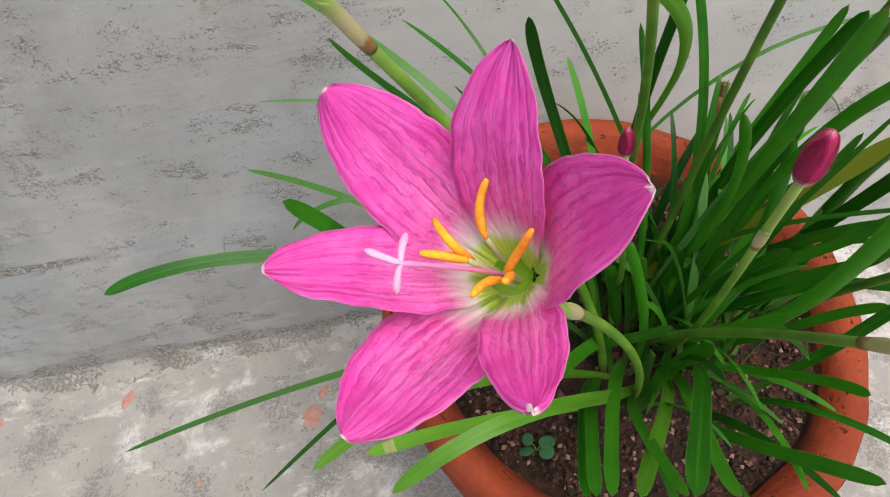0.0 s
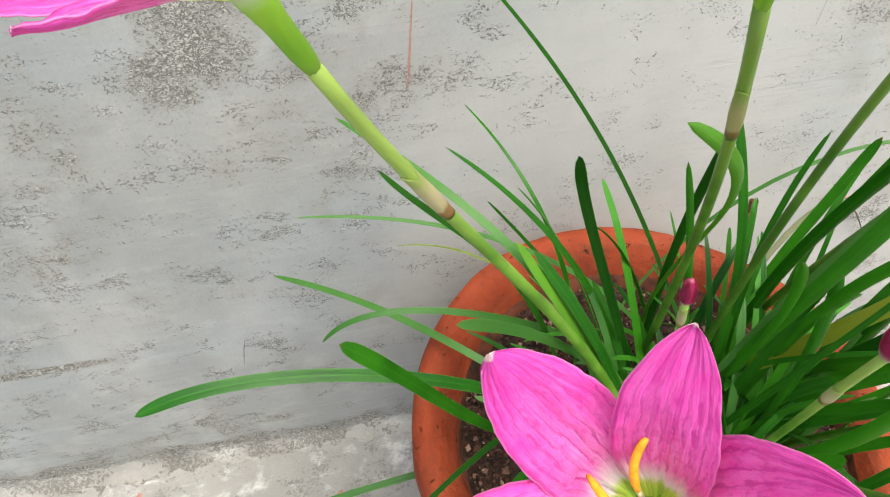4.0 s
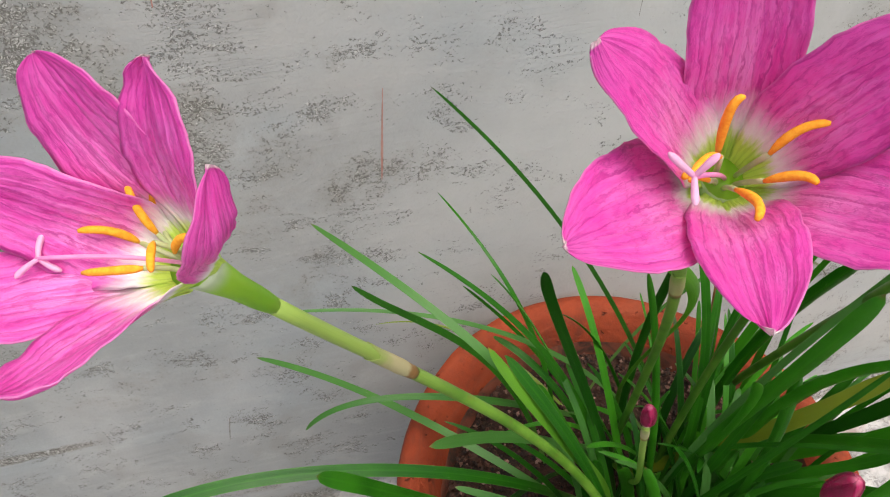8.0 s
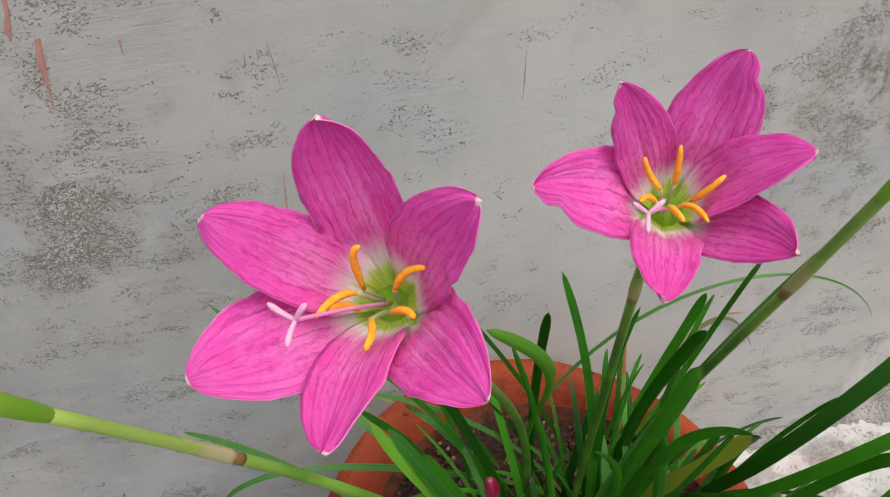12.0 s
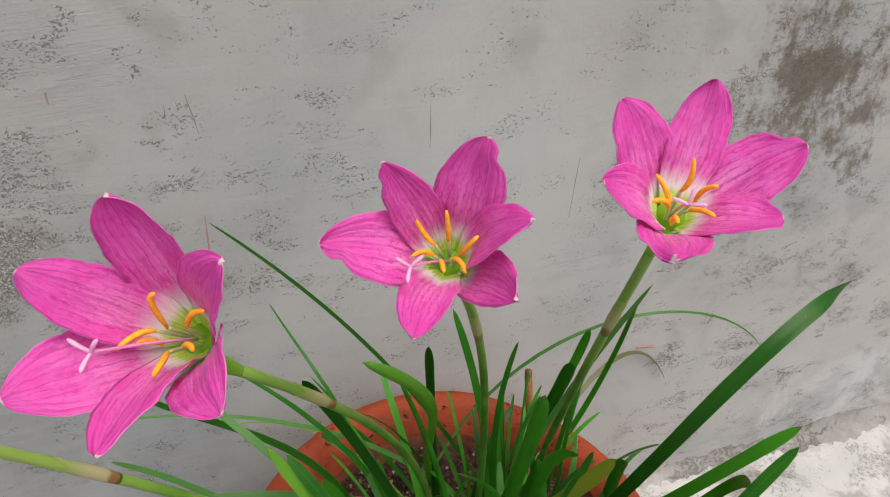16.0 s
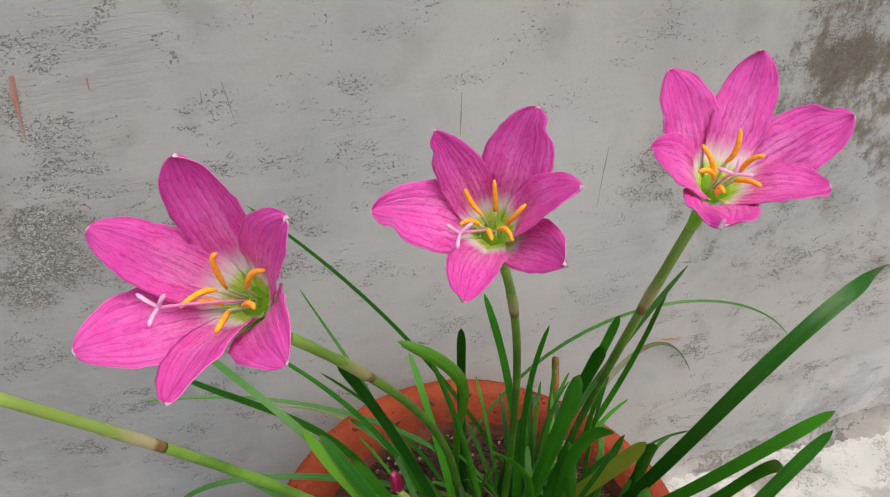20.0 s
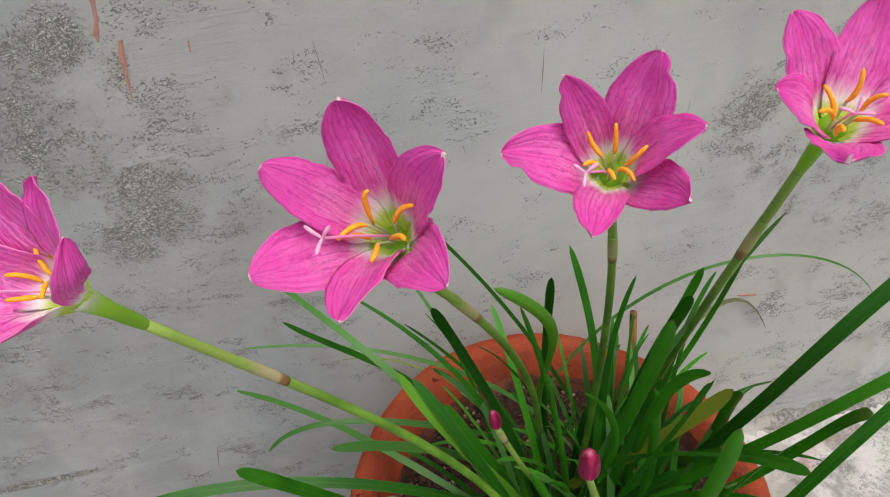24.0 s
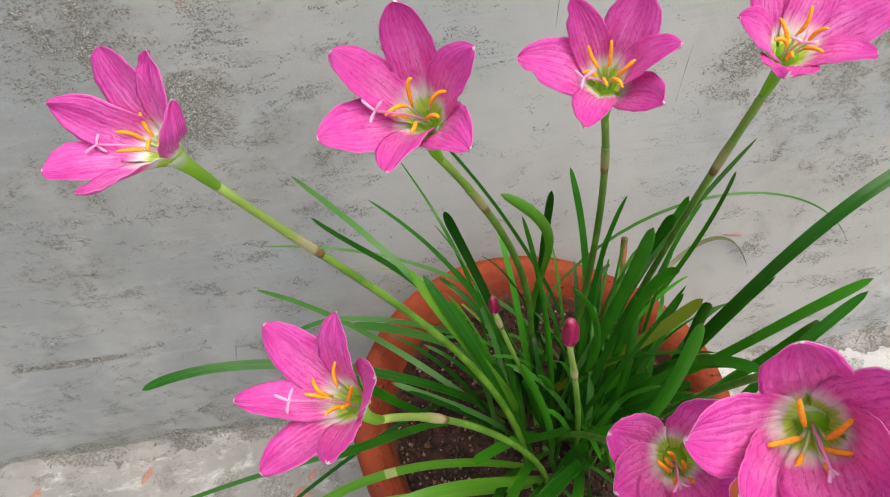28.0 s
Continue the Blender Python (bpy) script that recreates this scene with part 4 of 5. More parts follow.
leaf((0.0292, -0.1497, 0.1460), (0.0275, -0.1434, 0.2218), (0.0222, -0.1364, 0.2936), (0.0446, -0.1395, 0.3600), 0.0040, face=0.25, taper=0.4)
leaf((0.0327, -0.1254, 0.1460), (0.0486, -0.1032, 0.2120), (0.0804, -0.1047, 0.2698), (0.0939, -0.1128, 0.3294), 0.0051, face=0.50)
leaf((0.0416, -0.1260, 0.1460), (0.0447, -0.1117, 0.2312), (0.0679, -0.1294, 0.2996), (0.0612, -0.1633, 0.3631), 0.0064, face=-1.22)
leaf((0.0034, -0.1430, 0.1460), (0.0177, -0.1527, 0.2442), (0.0423, -0.1709, 0.3395), (0.0757, -0.1971, 0.4307), 0.0037, LEAF_PALE, face=1.13, taper=0.5)
leaf((0.0625, -0.0829, 0.1460), (0.1198, -0.0640, 0.1980), (0.1382, -0.0719, 0.2723), (0.1173, -0.1178, 0.3474), 0.0040, face=0.95, taper=0.4)
leaf((-0.0095, -0.0656, 0.1460), (0.0566, -0.0471, 0.3035), (0.1870, -0.0951, 0.3378), (0.2450, -0.0748, 0.2257), 0.0024, LEAF_PALE, face=0.69, taper=0.6)
leaf((0.0605, -0.0815, 0.1460), (0.1241, -0.0297, 0.2006), (0.1929, 0.0050, 0.2121), (0.2168, -0.0058, 0.1402), 0.0042, LEAF_DRY, face=0.58, taper=0.5)
leaf((0.0827, -0.1148, 0.1460), (0.0788, -0.1926, 0.2825), (0.0702, -0.2408, 0.4269), (0.1635, -0.1974, 0.4088), 0.0064, LEAF_DARK, face=1.18)
leaf((0.0553, -0.1545, 0.1460), (0.0872, -0.1497, 0.2082), (0.1114, -0.1601, 0.2698), (0.1109, -0.1887, 0.3323), 0.0033, face=0.82, taper=0.5)
leaf((0.0242, -0.1191, 0.1460), (0.1081, -0.1569, 0.2009), (0.0858, -0.2041, 0.3010), (0.1395, -0.2180, 0.3539), 0.0059, face=0.77)
leaf((0.0441, -0.1968, 0.1460), (0.0747, -0.2184, 0.2147), (0.0748, -0.2364, 0.3083), (0.1285, -0.2296, 0.3595), 0.0055, face=0.68)
leaf((0.0762, -0.1430, 0.1460), (0.1160, -0.1717, 0.1989), (0.1437, -0.1827, 0.2799), (0.1189, -0.2212, 0.3287), 0.0057, face=1.03)
leaf((-0.0046, -0.1169, 0.1460), (0.0162, -0.1401, 0.2051), (0.0452, -0.1718, 0.2601), (0.0722, -0.1907, 0.3254), 0.0073, LEAF_YELLOW, face=0.93)
leaf((0.0702, -0.1460, 0.1460), (0.0943, -0.1483, 0.2033), (0.0919, -0.1543, 0.2628), (0.0792, -0.1859, 0.3158), 0.0064, face=-1.03)
leaf((0.0252, -0.1536, 0.1460), (0.0447, -0.2001, 0.2096), (0.0420, -0.2285, 0.2779), (0.0488, -0.2343, 0.3613), 0.0068, face=-1.24)
leaf((0.0794, -0.1063, 0.1460), (0.0772, -0.1518, 0.2094), (0.0723, -0.1848, 0.2812), (0.0852, -0.2349, 0.3177), 0.0062, face=1.15)
leaf((-0.0077, -0.1955, 0.1460), (-0.0045, -0.1970, 0.1817), (-0.0006, -0.2033, 0.2159), (0.0069, -0.2184, 0.2465), 0.0066, face=1.26)
leaf((0.0052, -0.1496, 0.1460), (0.0088, -0.1772, 0.1921), (0.0133, -0.2096, 0.2383), (0.0183, -0.2353, 0.2891), 0.0068, face=0.94)
leaf((0.0299, -0.1648, 0.1460), (0.0422, -0.1999, 0.1759), (0.0556, -0.2220, 0.2174), (0.0538, -0.2540, 0.2508), 0.0048, face=0.70)
leaf((-0.0174, -0.1653, 0.1460), (-0.0388, -0.1879, 0.1789), (-0.0492, -0.2239, 0.2095), (-0.0626, -0.2656, 0.2355), 0.0062, face=-0.08)
leaf((0.0017, -0.1606, 0.1460), (-0.0192, -0.1812, 0.1860), (-0.0372, -0.2213, 0.2224), (-0.0569, -0.2742, 0.2550), 0.0062, face=-0.10)
leaf((0.0283, -0.1704, 0.1460), (0.0166, -0.2056, 0.2165), (-0.0176, -0.2499, 0.2776), (-0.0530, -0.3047, 0.3328), 0.0070, face=-0.19)
leaf((0.0215, -0.1875, 0.1460), (0.0053, -0.2278, 0.1801), (0.0117, -0.2561, 0.2315), (0.0242, -0.2956, 0.2794), 0.0057, face=0.67)
leaf((0.0131, -0.1518, 0.1460), (0.0245, -0.1593, 0.2050), (0.0328, -0.1633, 0.2651), (0.0453, -0.1738, 0.3230), 0.0055, face=1.20, taper=0.4)
leaf((0.0243, -0.1390, 0.1460), (0.0201, -0.1469, 0.2312), (0.0312, -0.1799, 0.3093), (0.0339, -0.2018, 0.3927), 0.0068, face=-0.85)
leaf((0.0216, -0.1417, 0.1460), (0.0371, -0.1545, 0.2040), (0.0541, -0.1892, 0.2504), (0.0646, -0.2119, 0.3036), 0.0048, face=0.96)
leaf((0.0326, -0.1480, 0.1460), (0.0422, -0.1596, 0.2060), (0.0493, -0.1980, 0.2515), (0.0555, -0.2269, 0.3042), 0.0048, face=1.02)
leaf((0.0464, -0.1589, 0.1460), (0.0583, -0.1849, 0.1728), (0.0720, -0.1907, 0.2120), (0.0884, -0.2134, 0.2434), 0.0051, face=0.86)
leaf((0.0102, -0.1529, 0.1460), (0.0237, -0.1687, 0.2139), (0.0402, -0.1873, 0.2816), (0.0550, -0.2021, 0.3509), 0.0037, face=1.19, taper=0.5)
leaf((0.0127, -0.1371, 0.1460), (0.0403, -0.1535, 0.1902), (0.0732, -0.1775, 0.2300), (0.0978, -0.2182, 0.2570), 0.0048, face=0.62)
leaf((0.0155, -0.1253, 0.1460), (0.0251, -0.1387, 0.2203), (0.0348, -0.1806, 0.2800), (0.0616, -0.2306, 0.3322), 0.0029, face=0.98, taper=0.5)
leaf((-0.0251, -0.1427, 0.1460), (-0.0681, -0.1582, 0.2260), (-0.0959, -0.2203, 0.2833), (-0.1252, -0.2681, 0.3540), 0.0044, face=-0.56)
leaf((-0.0171, -0.1567, 0.1460), (-0.0361, -0.1580, 0.1835), (-0.0611, -0.1600, 0.2191), (-0.0908, -0.1657, 0.2511), 0.0030, LEAF_DARK, face=-0.69)
leaf((-0.0100, -0.1465, 0.1460), (-0.0221, -0.1459, 0.1996), (-0.0407, -0.1460, 0.2517), (-0.0592, -0.1451, 0.3043), 0.0053, face=-1.04)
leaf((-0.0208, -0.1531, 0.1460), (-0.0251, -0.1524, 0.1868), (-0.0260, -0.1556, 0.2268), (-0.0377, -0.1637, 0.2636), 0.0044, face=0.91)
leaf((0.0152, -0.1736, 0.1460), (0.0050, -0.2052, 0.1939), (-0.0228, -0.2405, 0.2367), (-0.0520, -0.2828, 0.2749), 0.0062, LEAF_FRESH, face=-0.20)
leaf((-0.0163, -0.1682, 0.1460), (-0.0366, -0.1921, 0.1892), (-0.0498, -0.2309, 0.2287), (-0.0641, -0.2761, 0.2638), 0.0055, face=-0.11)
leaf((0.0168, -0.1671, 0.1460), (0.0128, -0.2023, 0.1913), (-0.0081, -0.2448, 0.2299), (-0.0202, -0.2881, 0.2721), 0.0062, face=0.07)
leaf((-0.0027, -0.1823, 0.1460), (-0.0253, -0.2116, 0.1945), (-0.0350, -0.2489, 0.2464), (-0.0436, -0.2924, 0.2958), 0.0055, face=0.06)
leaf((0.0007, -0.1446, 0.1460), (-0.0150, -0.1601, 0.1769), (-0.0358, -0.1821, 0.2042), (-0.0583, -0.2074, 0.2288), 0.0066, face=-0.45)
leaf((-0.0058, -0.1816, 0.1460), (-0.0435, -0.2047, 0.1815), (-0.0886, -0.2154, 0.2228), (-0.1432, -0.2396, 0.2545), 0.0057, LEAF_FRESH, face=-0.45, crease=0.94)
leaf((0.0330, -0.1451, 0.1460), (0.0431, -0.1534, 0.2412), (0.0416, -0.1758, 0.3301), (0.0333, -0.2331, 0.3971), 0.0055, face=-0.82)
leaf((0.0205, -0.1602, 0.1460), (0.0367, -0.1695, 0.2027), (0.0504, -0.1733, 0.2614), (0.0668, -0.1796, 0.3192), 0.0037, face=0.93)
leaf((0.0284, -0.1646, 0.1460), (0.0403, -0.1740, 0.2025), (0.0453, -0.1780, 0.2606), (0.0410, -0.1758, 0.3195), 0.0055, face=-1.26)
leaf((-0.0155, -0.1569, 0.1460), (-0.0312, -0.1617, 0.1967), (-0.0555, -0.1648, 0.2222), (-0.1017, -0.1473, 0.2383), 0.0037, LEAF_PALE, face=-0.61)
leaf((0.0052, -0.1430, 0.1460), (0.0062, -0.1455, 0.1885), (0.0025, -0.1564, 0.2277), (-0.0131, -0.1756, 0.2607), 0.0044, face=0.44)
leaf((-0.0014, -0.1455, 0.1460), (-0.0054, -0.1447, 0.1732), (-0.0074, -0.1460, 0.2002), (-0.0158, -0.1505, 0.2251), 0.0066, face=1.10)
leaf((0.0180, -0.1533, 0.1460), (0.0252, -0.1579, 0.1867), (0.0368, -0.1692, 0.2250), (0.0521, -0.1864, 0.2603), 0.0055, face=0.98)
leaf((0.0253, -0.1525, 0.1460), (0.0325, -0.1629, 0.1890), (0.0469, -0.1863, 0.2260), (0.0663, -0.2069, 0.2644), 0.0055, face=0.86)


def filler_leaves(count, seed, heading, spread, tall_range, reach_range, middle, gaps=()):
    """Narrow leaves in the heart of the clump, leaning about one heading; gaps: those left out where the soil lies bare."""
    rng = random.Random(seed)
    for k in range(count):
        a = radians(heading + rng.uniform(-spread, spread))
        r = 0.042 * math.sqrt(rng.random())
        spot = rng.uniform(0, 2 * math.pi)
        b = Vector((middle[0] + r * math.cos(spot), middle[1] + r * math.sin(spot), SOIL_Z - 0.004))
        out = Vector((math.cos(a), math.sin(a), 0))
        tall, reach = rng.uniform(*tall_range), rng.uniform(*reach_range)
        q = b + Vector((0, 0, tall * 0.5)) + out * reach * 0.18
        e = b + out * reach + Vector((0, 0, tall * rng.uniform(0.75, 1.1)))
        wide, tone = rng.uniform(0.0030, 0.0050), rng.choice((LEAF, LEAF, LEAF, LEAF_DARK, LEAF_PALE))
        face, taper, blunt = rng.uniform(-0.9, 0.9), rng.uniform(0.1, 0.55), rng.uniform(0.6, 1.3)
        if k not in gaps:
            leaf(b, q, q + (e - q) * 0.5 + Vector((0, 0, tall * 0.16)), e, wide, tone, face=face, taper=taper, blunt=blunt)


HEART = (POT_X + 0.018, POT_Y - 0.022)
filler_leaves(44, 21, 0, 180, (0.06, 0.13), (0.02, 0.07), HEART, gaps=(1, 14, 22, 30))
filler_leaves(18, 24, 150, 60, (0.08, 0.15), (0.04, 0.09), (POT_X - 0.002, POT_Y + 0.0), gaps=(2, 4, 14))
filler_leaves(22, 25, 20, 70, (0.09, 0.16), (0.03, 0.09), (POT_X + 0.035, POT_Y - 0.005))
filler_leaves(14, 23, 265, 45, (0.06, 0.11), (0.05, 0.10), (POT_X + 0.01, POT_Y - 0.035))

# ---- flowers ----


def tepal(foot, mid, tip, axis, width, roll, rng, nick=0):
    """One petal: a cupped blade from the tube through its middle to its tip. roll: its lean to one side; nick: the side of a notch near the tip."""
    out = tip - foot
    out = (out - axis * out.dot(axis)).normalized()
    side = axis.cross(out)
    length = (tip - foot).length
    p1 = foot + (axis * 0.62 + out * 0.38).normalized() * length * 0.26
    w0 = 0.6
    p2 = (mid - foot * (1 - w0) ** 3 - p1 * (3 * w0 * (1 - w0) ** 2) - tip * w0**3) / (3 * w0 * w0 * (1 - w0))
    p2 = p2 * 0.7 + (mid + (tip - mid) * 0.42) * 0.3
    p = [foot, p1, p2, tip]
    n, m = 30, 14
    rows, uvs = [], []
    seed = rng.uniform(0, 50)
    skew = rng.uniform(-0.03, 0.03)
    widest = rng.uniform(0.52, 0.56)
    sharp = rng.uniform(2.2, 2.6)
    curl = rng.uniform(-0.0006, 0.0012)
    for i in range(n + 1):
        u = 1 - (1 - i / n) ** 1.4
        c, d = curve(p, u), slope(p, u)
        s = (side - d * side.dot(d)).normalized()
        ease = min(1.0, max(0.0, (u - 0.12) / 0.4))
        s = Matrix.Rotation(roll * ease * ease * (3 - 2 * ease), 3, d) @ s
        up = d.cross(s)
        if u < widest:
            f = 0.34 + 0.66 * math.sin(math.pi / 2 * u / widest) ** 1.1
        else:
            f = (1 - ((u - widest) / (1 - widest)) ** sharp) ** 0.66
        w = width / 2 * max(f, 0.012)
        row, q = [], []
        for j in range(m + 1):
            v = j / m * 2 - 1
            cup = w * (0.34 * (1 - u) + 0.07) * v * v
            keel = 0.0007 * math.exp(-((v / 0.10) ** 2)) * (1 - 0.8 * u)
            rib = 0.00016 * math.sin(v * 19 + seed) * math.sin(math.pi * min(1, u * 1.1))
            ripple = 0.0014 * u * noise.noise((v * 1.6, u * 3.2, seed)) + 0.0011 * abs(v) ** 3 * u * noise.noise((u * 11, v, seed + 9))
            hook = curl * max(0.0, (u - 0.75) / 0.25) ** 2 * (1 - abs(v))
            lean = w * (0.07 * noise.noise((u * 7, v * 1.2, seed + 3)) + 0.035 * noise.noise((u * 24, v, seed + 6))) * abs(v) + skew * w * math.sin(math.pi * u)
            cut = 1 - (0.30 * math.exp(-(((u - 0.90) / 0.035) ** 2)) if v * nick > 0 else 0.0)
            row.append(c + s * (w * v * cut + lean) + up * (cup - keel + rib + ripple + hook))
            q.append((j / m, u))
        rows.append(row)
        uvs.append(q)
    bm = bmesh.new()
    lower = [[x - up_of(rows, i, n, m) * 0.00026 for x in row] for i, row in enumerate(rows)]
    loop_rows = [a + b[::-1] + [a[0]] for a, b in zip(rows, lower)]
    loop_uvs = [a + a[::-1] + [a[0]] for a in uvs]
    grid(bm, loop_rows, loop_uvs)
    bmesh.ops.remove_doubles(bm, verts=bm.verts, dist=1e-6)
    bmesh.ops.recalc_face_normals(bm, faces=bm.faces)
    return bm


def up_of(rows, i, n, m):
    """The way up from a row of a petal."""
    return (rows[min(i + 1, n)][m // 2] - rows[max(i - 1, 0)][m // 2]).cross(rows[i][m // 2 + 2] - rows[i][m // 2 - 2]).normalized()


def rod(points, radii, sides=8):
    return tube([Vector(q) for q in points], radii, sides)


def bent(a, b, c, n=9):
    return [a * (1 - t) ** 2 + b * (2 * t * (1 - t)) + c * t * t for t in (i / (n - 1) for i in range(n))]


def stalk(thing, p, thick, bract_at, bract_long=0.026, puff=1.0, pale=False):
    """The flower stem with its papery bract."""
    n = 30
    pts = along(p, n)
    part("stem", tube(pts, [thick / 2 * (1.15 - 0.36 * i / (n - 1)) for i in range(n)], 10), STEM_PALE if pale else STEM, thing, "smooth green flower stem")
    total = sum((pts[i + 1] - pts[i]).length for i in range(n - 1))
    a, b = bract_at, min(0.99, bract_at + bract_long / total)
    part("bract", spathe(along(p, 16, a, b), [thick / 2 * (1.15 - 0.36 * (a + (b - a) * i / 15)) for i in range(16)], puff), BRACT if pale else BRACT_GREEN, thing, "papery brown sheath on the stem")


def spathe(centres, radii, puff):
    """A papery sheath round the stem, swollen in its middle and torn into two points at its top."""
    bm = bmesh.new()
    n, sides = len(centres), 18
    rows, uvs, ref = [], [], None
    for i, (c, r) in enumerate(zip(centres, radii)):
        u = i / (n - 1)
        d = (centres[min(i + 1, n - 1)] - centres[max(i - 1, 0)]).normalized()
        ref = d.orthogonal().normalized() if ref is None else (ref - d * ref.dot(d)).normalized()
        e = d.cross(ref)
        row, q = [], []
        for k in range(sides + 1):
            w = 2 * math.pi * (k % sides) / sides
            swell = 1.03 + 0.15 * puff * math.sin(math.pi * min(1.0, u * 1.1)) ** 1.4 + 0.10 * u**6 * (0.3 + math.cos(w) ** 2) + 0.07 * noise.noise((math.cos(w) * 2, math.sin(w) * 2, u * 5 + puff))
            torn = -0.0042 * u**3 * (1 - abs(math.cos(w)) ** 0.8) + 0.0022 * u**3 * max(0.0, math.cos(w))
            row.append(c + (ref * math.cos(w) + e * math.sin(w)) * r * swell + d * torn)
            q.append((k / sides, u))
        rows.append(row)
        uvs.append(q)
    grid(bm, rows, uvs)
    bmesh.ops.remove_doubles(bm, verts=bm.verts, dist=1e-7)
    bmesh.ops.recalc_face_normals(bm, faces=bm.faces)
    bmesh.ops.solidify(bm, geom=bm.faces[:], thickness=0.00015)
    return bm


def flower(label, stem_curve, thick, bract_at, throat, petals, front, anthers, stigma, nicks=(), puff=1.0, pale=False):
    """A six-petalled flower on its stem, in millimetres from the throat. petals: tip, middle, width, lean in degrees; front: those that lie over
    their neighbours; anthers: foot, bend, end; stigma: the fork and its three ends; nicks: petals with a notched tip, and the side."""
    p = [Vector(q) for q in stem_curve]
    neck, throat = p[3], Vector(throat)
    tips = [throat + Vector(q[0]) * 0.001 for q in petals]
    rng = random.Random(round(throat.x * 10000))
    thing = tagged(base("rain_lily_flower", p[0]), label, "flower", group="pink rain lily flowers")
    stalk(thing, p, thick, bract_at, puff=puff, pale=pale)
    axis = sum((q - throat for q in tips), Vector()).normalized()
    axis = (axis + (throat - neck).normalized() * 0.35).normalized()
    top = throat - axis * 0.0028
    lift = top - neck
    tube_line = bent(neck - slope(p, 1.0) * 0.002, neck + slope(p, 1.0) * lift.length * 0.45, top, 12)
    part("flower_tube", tube(tube_line, [thick * k for k in (0.33, 0.42, 0.47, 0.50, 0.51, 0.52, 0.54, 0.60, 0.66, 0.73, 0.81, 0.90)], 14), TUBE, thing, "green funnel-shaped flower tube")
    for k, (_, middle, width, lean) in enumerate(petals):
        d = tips[k] - throat
        out = (d - axis * d.dot(axis)).normalized()
        over = k in front
        foot = top + out * (thick * (0.70 if over else 0.86)) - axis * (0.0010 if over else 0.0022)
        mid = throat + Vector(middle) * 0.001 + (axis * 0.0005 if over else axis * -0.0005)
        part("petal", tepal(foot, mid, tips[k], axis, width * 0.001, radians(lean), rng, dict(nicks).get(k, 0)), PETAL, thing)
    for foot, bend, end in anthers:
        foot, bend, end = (throat + Vector(q) * 0.001 for q in (foot, bend, end))
        out = foot - throat
        out = out - axis * out.dot(axis)
        start = top + out.normalized() * 0.0016
        st = part("filament", rod(bent(start, start + axis * 0.003, foot, 9), [0.0004] * 9), FILAMENT, thing, "thin pale filament")
        bow = bend * 2 - (foot + end) / 2
        part("anther", rod(bent(foot, bow, end, 11), [0.0003, 0.0005, 0.00062, 0.00066, 0.00066, 0.00064, 0.00062, 0.0006, 0.00058, 0.00052, 0.0003]), ANTHER, st, "curved orange anther dusted with pollen")
    fork = throat + Vector(stigma[0]) * 0.001
    sty = part("style", rod(bent(top, throat + axis * 0.002 + (fork - throat) * 0.3, fork, 11), [0.00034] * 11), STYLE, thing, "pale pink style")
    d = (fork - throat).normalized()
    for q in stigma[1:]:
        o = throat + Vector(q) * 0.001 - fork
        o = o.normalized() * min(0.0055, max(0.0038, o.length))
        part("stigma_lobe", rod(bent(fork - d * 0.0004, fork + o * 0.5 + d * 0.0004, fork + o), [0.00032, 0.00037, 0.0004, 0.00043, 0.00046, 0.00048, 0.0005, 0.00043, 0.0002]), STIGMA, sty)
    return thing


def profile(u):
    """Half width of a bud along its length: full below the middle, drawn to a blunt point."""
    return max(0.06, (0.55 + 0.45 * min(1.0, u / 0.25)) * math.sqrt(max(0.0, 1 - max(0.0, (u - 0.30) / 0.70) ** 2.3)))


def bud(label, stem_curve, thick, bract_at, tip, fat):
    p = [Vector(q) for q in stem_curve]
    thing = tagged(base("rain_lily_bud", p[0]), label, "flower bud", group="rain lily buds")
    stalk(thing, p, thick, bract_at, 0.014, pale=True)
    a, b = p[3], Vector(tip)
    n = 18
    d = (b - a).normalized()
    side = d.orthogonal().normalized()
    pts = [a + (b - a) * (i / (n - 1)) + side * 0.0004 * math.sin(math.pi * i / (n - 1)) for i in range(n)]
    rad = [fat / 2 * profile(i / (n - 1)) for i in range(n)]
    part("calyx", tube(pts[:5], [thick / 2 * 0.9, rad[1] * 0.98, rad[2] * 1.03, rad[3] * 1.02, rad[4] * 0.9], 14), TUBE, thing, "pale green base of the bud")
    closed = part("closed_petals", tube(pts, rad, 18), BUD, thing, "tightly closed dark crimson petals")
    # outer petals wrapped over one another
    for k in range(3):
        turn = Matrix.Rotation(2 * math.pi * k / 3 + 0.4, 3, d)
        bm = bmesh.new()
        rows, uvs = [], []
        for i in range(1, n):
            u = i / (n - 1)
            wide = 1.15 * (1 - u**5)
            o, e = turn @ side, turn @ d.cross(side)
            rows.append([pts[i] + (o * math.cos(w) + e * math.sin(w)) * (rad[i] * 1.02 + 0.00022 * (1 - abs(v) ** 3)) for v in (-1, -0.6, -0.2, 0.2, 0.6, 1) for w in (v * wide + 0.5 * u,)])
            uvs.append([(v / 5, u) for v in range(6)])
        grid(bm, rows, uvs)
        bmesh.ops.solidify(bm, geom=bm.faces[:], thickness=0.00018)
        bmesh.ops.recalc_face_normals(bm, faces=bm.faces)
        part("outer_petal", bm, BUD, closed)
    return thing


